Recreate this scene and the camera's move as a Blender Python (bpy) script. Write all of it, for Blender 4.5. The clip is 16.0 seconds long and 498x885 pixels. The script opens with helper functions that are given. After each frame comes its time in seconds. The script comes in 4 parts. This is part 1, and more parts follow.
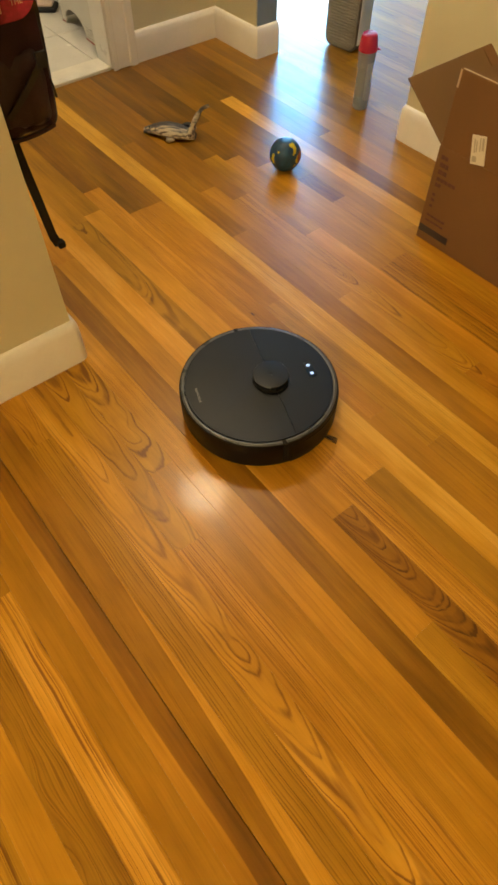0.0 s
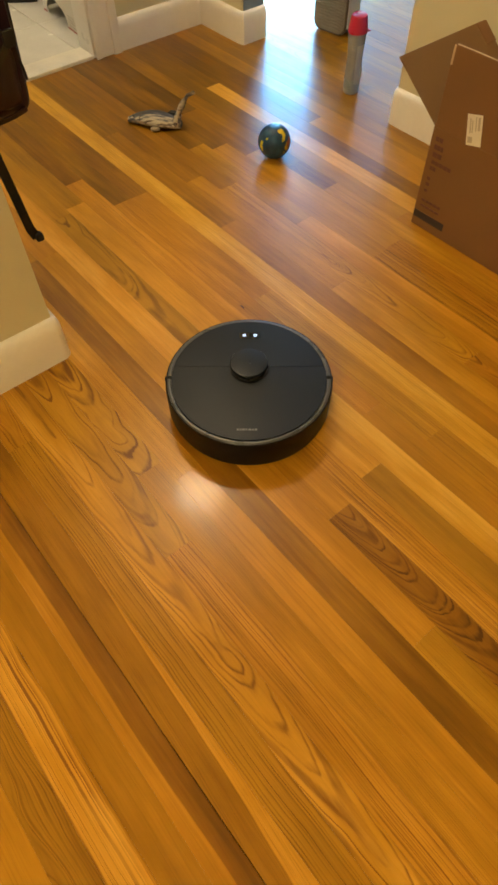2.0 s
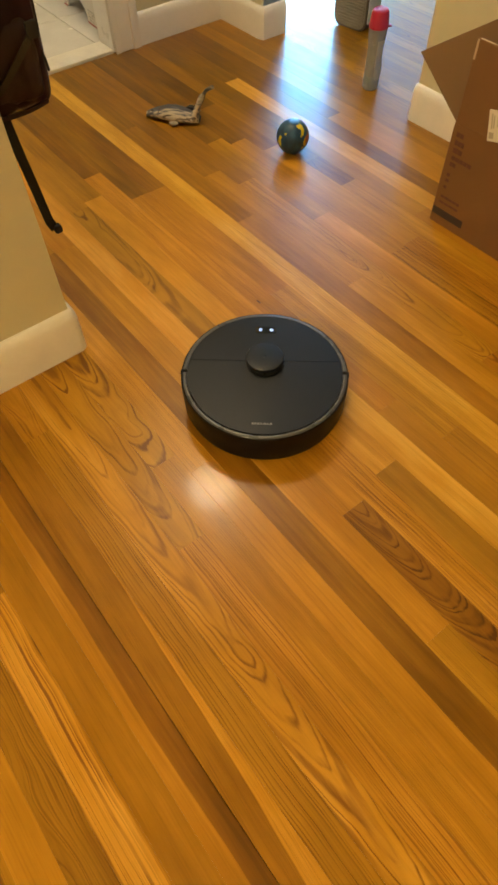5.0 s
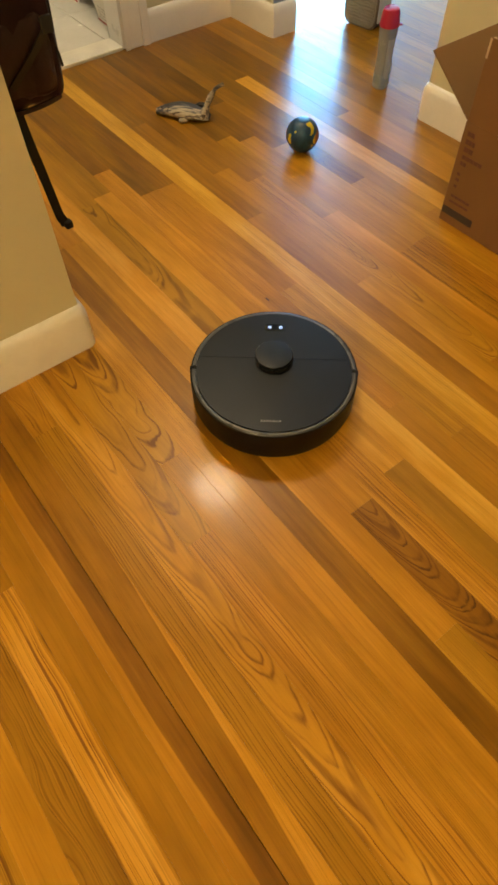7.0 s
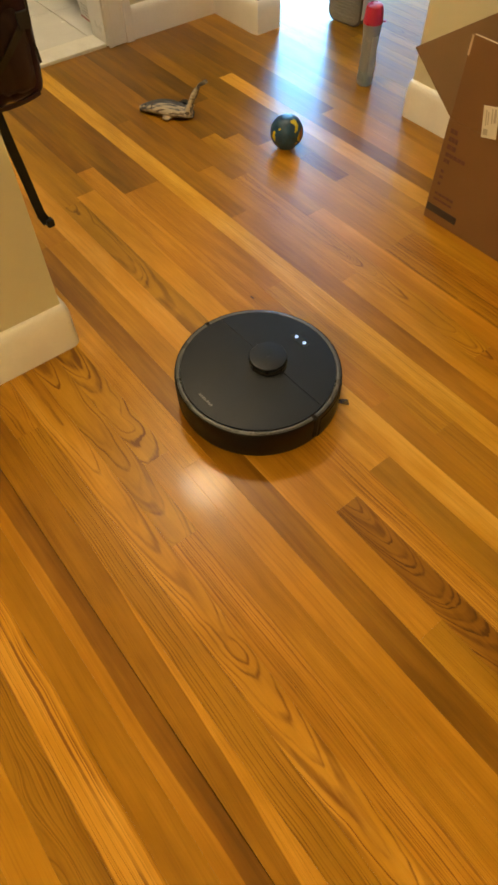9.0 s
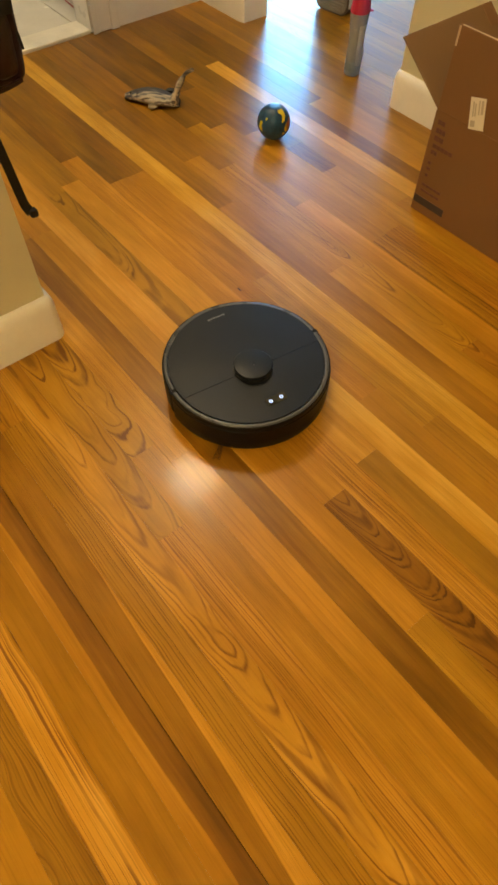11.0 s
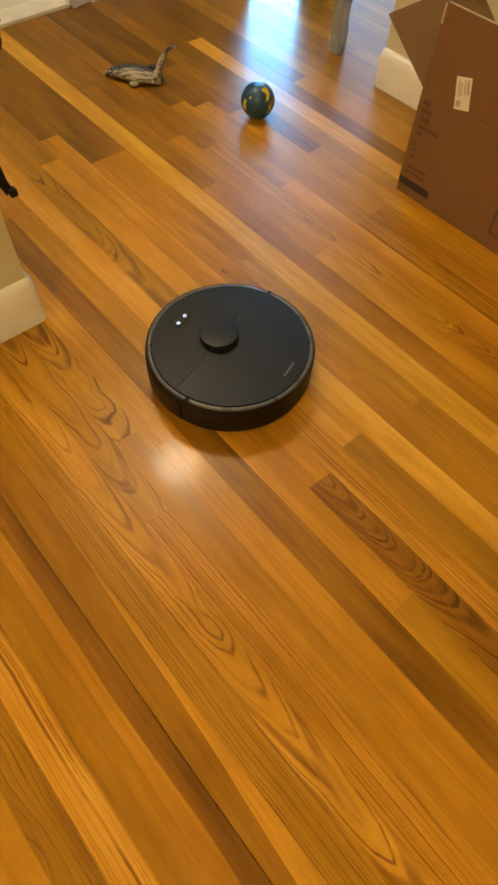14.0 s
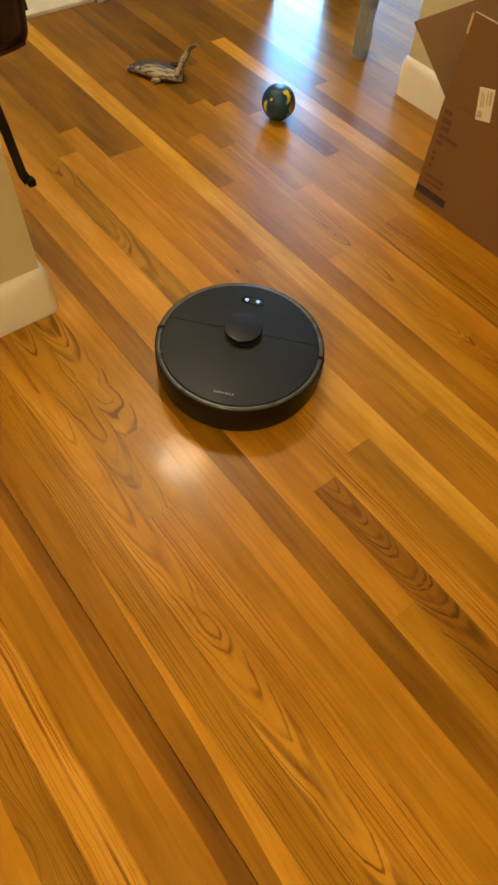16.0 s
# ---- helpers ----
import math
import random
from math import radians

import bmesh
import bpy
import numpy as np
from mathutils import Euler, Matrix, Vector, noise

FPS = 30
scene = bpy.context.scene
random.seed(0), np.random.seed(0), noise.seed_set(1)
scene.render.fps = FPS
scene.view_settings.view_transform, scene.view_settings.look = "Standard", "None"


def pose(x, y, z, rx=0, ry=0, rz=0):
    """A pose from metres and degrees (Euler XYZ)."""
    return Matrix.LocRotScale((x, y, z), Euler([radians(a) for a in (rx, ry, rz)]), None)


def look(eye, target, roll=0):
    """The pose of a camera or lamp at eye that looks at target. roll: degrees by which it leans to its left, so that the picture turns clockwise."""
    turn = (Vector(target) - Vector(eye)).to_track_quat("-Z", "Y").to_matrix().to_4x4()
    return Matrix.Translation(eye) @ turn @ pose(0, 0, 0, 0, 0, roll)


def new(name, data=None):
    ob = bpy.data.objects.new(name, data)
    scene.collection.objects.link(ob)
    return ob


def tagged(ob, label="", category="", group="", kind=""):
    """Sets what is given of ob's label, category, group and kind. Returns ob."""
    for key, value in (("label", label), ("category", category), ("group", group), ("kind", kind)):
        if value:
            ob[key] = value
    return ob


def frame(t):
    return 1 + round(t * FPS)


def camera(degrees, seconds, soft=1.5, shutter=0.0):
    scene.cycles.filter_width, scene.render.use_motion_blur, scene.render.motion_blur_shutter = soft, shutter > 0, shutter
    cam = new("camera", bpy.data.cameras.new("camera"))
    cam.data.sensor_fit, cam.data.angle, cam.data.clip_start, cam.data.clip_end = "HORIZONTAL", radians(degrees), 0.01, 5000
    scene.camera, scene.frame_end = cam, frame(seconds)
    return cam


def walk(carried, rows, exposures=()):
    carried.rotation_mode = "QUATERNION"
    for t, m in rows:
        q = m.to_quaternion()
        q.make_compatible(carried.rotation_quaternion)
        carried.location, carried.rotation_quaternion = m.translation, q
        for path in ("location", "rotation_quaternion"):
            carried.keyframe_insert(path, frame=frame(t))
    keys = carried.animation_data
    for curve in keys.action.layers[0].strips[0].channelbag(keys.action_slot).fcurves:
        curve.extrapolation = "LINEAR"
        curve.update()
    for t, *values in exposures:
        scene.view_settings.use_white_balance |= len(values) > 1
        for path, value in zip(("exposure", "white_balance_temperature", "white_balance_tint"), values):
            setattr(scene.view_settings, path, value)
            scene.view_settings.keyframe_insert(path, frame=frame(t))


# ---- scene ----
cam = camera(45.0, 16.0, soft=2.9)
PATH = [
    (0, (-0.034, 0.103, 1.127), (0.69, 1.003, -0.507), 0.3),
    (0.5, (0.029, 0.151, 1.07), (0.719, 1.031, -0.588), -0.5),
    (1, (0.017, 0.141, 1.063), (0.692, 1.024, -0.6), -1.5),
    (1.5, (0.006, 0.136, 1.068), (0.697, 1.021, -0.587), -1.3),
    (2, (0.005, 0.122, 1.08), (0.723, 1.012, -0.561), -0.8),
    (2.5, (0.001, 0.118, 1.088), (0.734, 1.01, -0.545), -0.4),
    (3, (0.0, 0.119, 1.087), (0.718, 1.022, -0.547), -0.9),
    (3.5, (-0.004, 0.121, 1.087), (0.713, 1.023, -0.548), -0.8),
    (4, (-0.002, 0.12, 1.08), (0.704, 1.021, -0.561), -1.0),
    (6.5, (-0.016, 0.128, 1.072), (0.663, 1.041, -0.573), -1.1),
    (7, (-0.018, 0.128, 1.072), (0.662, 1.039, -0.573), -1.0),
    (7.5, (-0.013, 0.127, 1.069), (0.67, 1.035, -0.577), -0.8),
    (8, (-0.005, 0.125, 1.072), (0.684, 1.024, -0.577), -0.6),
    (8.5, (-0.008, 0.125, 1.069), (0.687, 1.022, -0.579), -0.6),
    (9, (-0.005, 0.123, 1.069), (0.695, 1.012, -0.58), -0.3),
    (11.5, (-0.001, 0.126, 1.067), (0.716, 0.963, -0.601), 1.5),
    (12, (-0.001, 0.126, 1.066), (0.718, 0.954, -0.607), 1.8),
    (12.5, (-0.003, 0.127, 1.063), (0.728, 0.938, -0.613), 2.6),
    (13, (0.0, 0.127, 1.062), (0.736, 0.924, -0.618), 3.1),
    (13.5, (0.002, 0.127, 1.062), (0.737, 0.915, -0.623), 3.3),
    (14, (-0.001, 0.127, 1.063), (0.726, 0.908, -0.628), 3.2),
    (14.5, (0.0, 0.128, 1.064), (0.737, 0.894, -0.63), 4.0),
    (15, (0.003, 0.125, 1.059), (0.747, 0.887, -0.633), 4.8),
    (15.5, (0.0, 0.128, 1.06), (0.748, 0.89, -0.632), 6.1),
    (16, (-0.01, 0.132, 1.058), (0.718, 0.921, -0.63), 5.7),
]
walk(cam, [(t, look(eye, target, roll)) for t, eye, target, roll in PATH])

# ---- world, sun and exposure ----
world = bpy.data.worlds.new("sky")
scene.world = world
world.use_nodes = True
SKY = world.node_tree.nodes.new("ShaderNodeTexSky")
SKY.sky_type, SKY.sun_disc = "NISHITA", False
SUN_ELEV, SUN_AZ = radians(38), radians(11.4)      # the sun stands beyond the patio door, over +x
SKY.sun_elevation, SKY.sun_rotation = SUN_ELEV, radians(90) - SUN_AZ
world.node_tree.links.new(SKY.outputs[0], world.node_tree.nodes["Background"].inputs[0])
world.node_tree.nodes["Background"].inputs[1].default_value = 0.05
sun = new("sun", bpy.data.lights.new("sun", "SUN"))
sun.data.energy, sun.data.angle, sun.data.color = 5.0, radians(0.5), (1.0, 0.95, 0.88)
sun.matrix_world = look((math.cos(SUN_AZ) * math.cos(SUN_ELEV) * 20, math.sin(SUN_AZ) * math.cos(SUN_ELEV) * 20, math.sin(SUN_ELEV) * 20), (0, 0, 0))
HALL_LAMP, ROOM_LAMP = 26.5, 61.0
# area lamps stand in for daylight in the two leaves of the patio door: bright paving below, blue sky above; one leaf is
# simply set dimmer
for y, z, wide, high, power, tint in ((4.52, 0.62, 1.25, 1.16, 42.0, (0.30, 0.68, 1.0)), (4.52, 1.63, 1.25, 0.84, 20.0, (0.06, 0.42, 1.0)), (3.35, 1.06, 1.05, 1.98, 3.2, (0.28, 0.56, 1.0))):
    day = new("patio_daylight", bpy.data.lights.new("patio_daylight", "AREA"))
    day.data.shape, day.data.size, day.data.size_y, day.data.energy, day.data.color = "RECTANGLE", wide, high, power, tint
    day.matrix_world = look((3.96, y, z), (0.0, y, z))
scene.view_settings.exposure = 1.56


# ---- materials ----
def material(name, color=(0.5, 0.5, 0.5), rough=0.5, metal=0.0):
    m = bpy.data.materials.new(name)
    m.use_nodes = True
    b = m.node_tree.nodes["Principled BSDF"]
    b.inputs["Base Color"].default_value = (*color, 1)
    b.inputs["Roughness"].default_value, b.inputs["Metallic"].default_value = rough, metal
    return m, m.node_tree.nodes, m.node_tree.links, b


def node(nodes, links, kind, props=None, **ins):
    n = nodes.new("ShaderNode" + kind)
    for k, v in (props or {}).items():
        setattr(n, k, v)
    for k, v in ins.items():
        k = int(k[1:]) if k[0] == "i" and k[1:].isdigit() else k.replace("_", " ")
        if isinstance(v, bpy.types.NodeSocket):
            links.new(v, n.inputs[k])
        else:
            n.inputs[k].default_value = v
    return n


def ramp(nodes, links, fac, stops):
    n = nodes.new("ShaderNodeValToRGB")
    while len(n.color_ramp.elements) < len(stops):
        n.color_ramp.elements.new(0.5)
    for e, (p, c) in zip(n.color_ramp.elements, stops):
        e.position, e.color = p, (*c, 1)
    links.new(fac, n.inputs[0])
    return n.outputs[0]


def worn(name, color, rough, spread=0.12, scale=6.0, fine=180.0, bump=0.15, metal=0.0, depth=0.002):
    """A surface with blotches, grain and fine relief at real size."""
    m, n, l, b = material(name, color, rough, metal)
    tc = node(n, l, "TexCoord").outputs["Object"]
    big = node(n, l, "TexNoise", Vector=tc, Scale=scale, Detail=4.0).outputs[0]
    small = node(n, l, "TexNoise", Vector=tc, Scale=fine, Detail=3.0).outputs[0]
    both = node(n, l, "Math", {"operation": "MULTIPLY_ADD"}, i0=small, i1=0.4, i2=big).outputs[0]
    lo, hi = [c * (1 - spread) for c in color], [min(1, c * (1 + spread)) for c in color]
    l.new(ramp(n, l, both, [(0.45, lo), (0.95, hi)]), b.inputs["Base Color"])
    r = node(n, l, "MapRange", i0=big, i1=0.3, i2=0.7, i3=max(0.02, rough - 0.06), i4=min(1, rough + 0.06))
    l.new(r.outputs[0], b.inputs["Roughness"])
    l.new(node(n, l, "Bump", Strength=bump, Distance=depth, Height=small).outputs[0], b.inputs["Normal"])
    return m


def varnished_oak():
    """Varnished oak strips. Each board carries its own cut through the log: board_at (across, along, seed), cut (pith's place across,
    pith's depth, slope of the log), rings (wander of the log, ring spacing, strength of the late wood) and tone (shade, sapwood's radius, drift across)."""
    m, n, l, b = material("varnished_oak", (0.4, 0.18, 0.01), 0.3)

    def attr(name):
        return node(n, l, "SeparateXYZ", Vector=node(n, l, "Attribute", {"attribute_name": name}).outputs["Vector"]).outputs

    def calc(op, i0, i1=0.0, i2=0.0, clamp=False):
        return node(n, l, "Math", {"operation": op, "use_clamp": clamp}, i0=i0, i1=i1, i2=i2).outputs[0]

    def span(v, a0, a1, b0, b1):
        return node(n, l, "MapRange", i0=v, i1=a0, i2=a1, i3=b0, i4=b1).outputs[0]

    (x, y, seed), (pith, deep, slope), (wander, gap, force), (shade, sap, drift) = attr("board_at"), attr("cut"), attr("rings"), attr("tone")

    def field(sx, sy, detail, rough=0.5, twist=0.0):
        at = node(n, l, "CombineXYZ", X=calc("MULTIPLY", x, sx), Y=calc("MULTIPLY", y, sy), Z=seed).outputs[0]
        return node(n, l, "TexNoise", Vector=at, Scale=1.0, Detail=detail, Roughness=rough, Distortion=twist).outputs[0]

    def lone(w):
        return node(n, l, "TexNoise", {"noise_dimensions": "1D"}, W=w, Scale=1.0, Detail=1.0).outputs[0]

    # distance from the pith gives the rings
    depth = calc("MULTIPLY_ADD", slope, y, deep)
    depth = calc("MULTIPLY_ADD", calc("SUBTRACT", field(9, 4.6, 1.6, 0.5, 0.4), 0.5), wander, depth)
    depth = calc("MAXIMUM", depth, 0.016)
    side = calc("MULTIPLY_ADD", calc("SUBTRACT", field(6, 3.0, 1.0), 0.5), 0.014, calc("SUBTRACT", x, pith))
    r = calc("SQRT", calc("ADD", calc("MULTIPLY", side, side), calc("MULTIPLY", depth, depth)))
    r = calc("MULTIPLY_ADD", calc("SUBTRACT", field(75, 16, 2.0, 0.6), 0.5), 0.0022, r)
    q = calc("DIVIDE", r, gap)
    q = calc("MULTIPLY_ADD", lone(calc("MULTIPLY_ADD", q, 0.55, seed)), 2.0, q)
    saw = calc("FRACT", q)
    line = ramp(n, l, saw, [(0.0, (0.25, 0.25, 0.25)), (0.12, (0, 0, 0)), (0.55, (0.06, 0.06, 0.06)), (0.83, (1.0, 1.0, 1.0)), (0.92, (0.85, 0.85, 0.85)), (1.0, (0.25, 0.25, 0.25))])
    each = span(lone(calc("MULTIPLY_ADD", calc("FLOOR", q), 3.7, seed)), 0.36, 0.62, 0.25, 1.15)
    broken = span(field(48, 6, 3.0, 0.6), 0.36, 0.58, 0.35, 1.15)
    line = calc("MULTIPLY", calc("MULTIPLY", line, each), calc("MULTIPLY", broken, force), clamp=True)
    # shade of the ground wood: board by board, clouds, streaks, drift and sapwood
    cloud, streak = field(22, 4.0, 3.0, 0.55), field(105, 3.4, 3.0, 0.55)
    v = calc("MULTIPLY_ADD", calc("SUBTRACT", cloud, 0.5), 0.58, shade)
    v = calc("MULTIPLY_ADD", calc("SUBTRACT", streak, 0.5), 0.27, v)
    v = calc("MULTIPLY_ADD", calc("MULTIPLY_ADD", x, 16.7, -0.5), drift, v)
    v = calc("ADD", v, span(calc("SUBTRACT", r, sap), -0.0008, 0.0008, 0.0, 0.34))
    base = ramp(n, l, v, [(0.00, (0.105, 0.0423, 0.0026)), (0.18, (0.175, 0.0757, 0.0037)), (0.36, (0.272, 0.1205, 0.0054)), (0.54, (0.392, 0.1840, 0.0076)), (0.70, (0.480, 0.2312, 0.0107)), (0.84, (0.600, 0.2989, 0.0207)), (1.00, (0.730, 0.3966, 0.0505))])
    late = node(n, l, "MixRGB", {"blend_type": "MULTIPLY"}, Fac=1.0, Color1=base, Color2=(0.40, 0.31, 0.26, 1)).outputs[0]
    mix = node(n, l, "MixRGB", Fac=line, Color1=base, Color2=late).outputs[0]
    pores = field(430, 13, 2.0)
    mix = node(n, l, "MixRGB", {"blend_type": "MULTIPLY"}, Fac=0.32, Color1=mix, Color2=ramp(n, l, pores, [(0.30, (0.70, 0.66, 0.6)), (0.46, (1, 1, 1))])).outputs[0]
    hue = span(calc("FRACT", calc("MULTIPLY", seed, 7.31)), 0.0, 1.0, 0.4925, 0.503)
    l.new(node(n, l, "HueSaturation", Hue=hue, Saturation=1.0, Value=1.0, Color=mix).outputs[0], b.inputs["Base Color"])
    l.new(span(cloud, 0.3, 0.7, OAK_ROUGH - 0.04, OAK_ROUGH + 0.05), b.inputs["Roughness"])
    relief = calc("MULTIPLY_ADD", pores, 0.30, calc("MULTIPLY_ADD", line, -0.12, field(30, 20, 3.0)))
    relief = calc("MULTIPLY_ADD", field(190, 150, 2.0), 0.22, relief)
    l.new(node(n, l, "Bump", Strength=0.15, Distance=0.002, Height=relief).outputs[0], b.inputs["Normal"])
    b.inputs["Specular IOR Level"].default_value = 0.38
    b.inputs["Coat Weight"].default_value, b.inputs["Coat Roughness"].default_value = OAK_COAT, 0.10
    return m


OAK_ROUGH, OAK_COAT = 0.33, 0.12
M_OAK = varnished_oak()
M_KNOT = worn("dark_knot", (0.060, 0.024, 0.006), 0.35, 0.4, 200.0)
M_GAP = worn("board_gap", (0.10, 0.045, 0.012), 0.8)
M_WALL = worn("beige_wall_paint", (0.63, 0.58, 0.405), 0.62, 0.04, 3.0, 420.0, 0.12)
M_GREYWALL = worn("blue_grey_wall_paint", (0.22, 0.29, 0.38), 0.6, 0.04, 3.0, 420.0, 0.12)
M_CEIL = worn("white_ceiling_paint", (0.78, 0.76, 0.72), 0.8, 0.03, 2.0, 300.0, 0.1)
M_TRIM = worn("white_gloss_trim", (0.88, 0.865, 0.85), 0.33, 0.04, 9.0, 90.0, 0.06)
M_TILE = worn("white_floor_tile", (0.80, 0.78, 0.73), 0.22, 0.06, 7.0, 60.0, 0.03)
M_GROUT = worn("pale_grout", (0.50, 0.47, 0.40), 0.85)
M_STONE = worn("marble_threshold", (0.80, 0.77, 0.69), 0.35, 0.1, 12.0, 80.0, 0.05)
M_GROUND = worn("pale_paving", (0.42, 0.40, 0.37), 0.85, 0.1)
M_CARD = worn("brown_cardboard", (0.205, 0.102, 0.038), 0.78, 0.07, 7.0, 240.0, 0.10)
M_CARDIN = worn("cardboard_inside", (0.195, 0.108, 0.043), 0.8, 0.06, 7.0, 240.0, 0.10)
M_CARDEDGE = worn("cardboard_cut_edge", (0.56, 0.42, 0.28), 0.85, 0.1, 30.0)
M_PRINT = worn("dark_box_print", (0.045, 0.030, 0.032), 0.7, 0.15, 40.0)
M_PRINT2 = worn("brown_box_print", (0.13, 0.05, 0.035), 0.7, 0.2, 60.0)
M_LABEL = worn("white_paper_label", (0.80, 0.76, 0.68), 0.6, 0.05, 30.0)
M_GREYBAR = worn("grey_label_print", (0.52, 0.47, 0.40), 0.6)
M_BLACK = worn("black_satin_plastic", (0.0035, 0.0035, 0.004), 0.46, 0.12, 20.0, 700.0, 0.03)
M_TOP = worn("matt_black_top", (0.0045, 0.0068, 0.0105), 0.36, 0.08, 12.0, 900.0, 0.03)
M_TOP.node_tree.nodes["Principled BSDF"].inputs["Specular IOR Level"].default_value = 0.24
M_BLACK.node_tree.nodes["Principled BSDF"].inputs["Specular IOR Level"].default_value = 0.22
M_DEEP = worn("dark_rubber", (0.010, 0.010, 0.010), 0.6)
M_RIM = worn("grey_satin_rim", (0.078, 0.084, 0.088), 0.30, 0.08, 20.0, 300.0, 0.02, 0.0)
M_SEAM = worn("panel_seam_shadow", (0.003, 0.003, 0.003), 0.9)
M_LOGO = worn("pale_silver_print", (0.15, 0.15, 0.15), 0.4)
M_SCREEN = worn("black_display_glass", (0.006, 0.006, 0.007), 0.10, 0.05, 10, 300, 0.0)
M_RED = worn("pink_red_cap_plastic", (0.44, 0.012, 0.050), 0.30, 0.06, 20.0, 200.0, 0.03)
M_BOTTLE = worn("silver_grey_bottle_plastic", (0.27, 0.28, 0.31), 0.24, 0.10, 14.0, 200.0, 0.03)
M_FOOT = worn("blue_grey_print", (0.24, 0.28, 0.33), 0.30)
M_WRAP = worn("pale_bottle_label", (0.38, 0.38, 0.39), 0.35, 0.12, 30.0)
M_WHITEPL = worn("white_hamper_plastic", (0.78, 0.76, 0.71), 0.38, 0.04, 10.0)
M_HOLE = worn("dark_vent_hole", (0.10, 0.09, 0.09), 0.8)
M_REDTRIM = worn("red_base_trim", (0.40, 0.05, 0.05), 0.5)
M_BAG = worn("dark_maroon_backpack_cloth", (0.021, 0.0050, 0.0105), 0.44, 0.35, 14.0, 500.0, 0.5)
M_BAG.node_tree.nodes["Principled BSDF"].inputs["Specular IOR Level"].default_value = 0.3
M_BAGMESH = worn("black_mesh_pocket", (0.024, 0.0055, 0.009), 0.40, 0.3, 25.0, 700.0, 0.6)
M_WEB = worn("dull_olive_webbing", (0.022, 0.018, 0.013), 0.50, 0.25, 40.0, 700.0, 0.4)
M_STRAP = worn("black_webbing", (0.010, 0.009, 0.009), 0.75, 0.2, 40.0, 900.0, 0.5)
M_PINK = worn("pink_red_printed_patch", (0.34, 0.025, 0.060), 0.45, 0.45, 38.0, 160.0, 0.1)
M_LETTER = worn("pale_gold_lettering", (0.72, 0.50, 0.34), 0.5)
# darker than its own beige: the backlit face's shade is put into the colour
M_SCRATCH = worn("grey_beige_ribbed_scratch_face", (0.21, 0.18, 0.14), 0.85, 0.12, 18.0, 260.0, 0.4)
M_EDGE = worn("dark_brown_edging", (0.075, 0.050, 0.035), 0.6)
M_SIDE = worn("white_side_board", (0.62, 0.60, 0.56), 0.55)
M_FRAME = worn("white_door_frame", (0.78, 0.78, 0.77), 0.4)
M_CREAM = worn("cream_plush", (0.38, 0.32, 0.22), 0.85, 0.15, 60.0)
M_SLIP = worn("black_felt", (0.02, 0.02, 0.022), 0.9)
M_FLEECE = worn("pale_pink_fleece", (0.62, 0.48, 0.42), 0.9)


def emissive(name, color, strength):
    m, n, l, b = material(name, color, 0.4)
    b.inputs["Emission Color"].default_value = (*color, 1)
    b.inputs["Emission Strength"].default_value = strength
    return m


M_EYE = emissive("blue_white_led", (0.40, 0.57, 1.0), 0.48)
M_HALLGLOW = emissive("warm_lamp_glass", (1.0, 0.78, 0.47), HALL_LAMP)
M_BATHGLOW = emissive("bath_fill_lamp_glass", (1.0, 0.90, 0.74), 15.0)
M_ROOMGLOW = emissive("unseen_room_lamp_glass", (1.0, 0.75, 0.36), ROOM_LAMP)


def glass():
    m, n, l, b = material("window_glass", (1, 1, 1), 0.0)
    b.inputs["Transmission Weight"].default_value, b.inputs["IOR"].default_value = 1.0, 1.02
    return m


BALL_SPOTS = []
for right, over, r in ((0.30, 0.52, 0.006), (0.44, 0.54, 0.008), (0.56, 0.38, 0.008), (0.58, 0.20, 0.007), (0.50, 0.02, 0.004), (-0.76, -0.10, 0.006), (-0.78, -0.26, 0.007), (-0.74, -0.40, 0.005), (-0.40, 0.16, 0.0048),
                       (0.90, 0.10, 0.009), (0.86, -0.12, 0.011), (0.78, -0.34, 0.009), (0.60, -0.62, 0.004)):
    q = Vector((0.745, -0.667, 0)) * right + Vector((0.31, 0.35, 0.882)) * over + Vector((-0.588, -0.657, 0.471)) * math.sqrt(max(0.0, 1 - right * right - over * over))
    BALL_SPOTS.append((*(q * 0.0515), r))


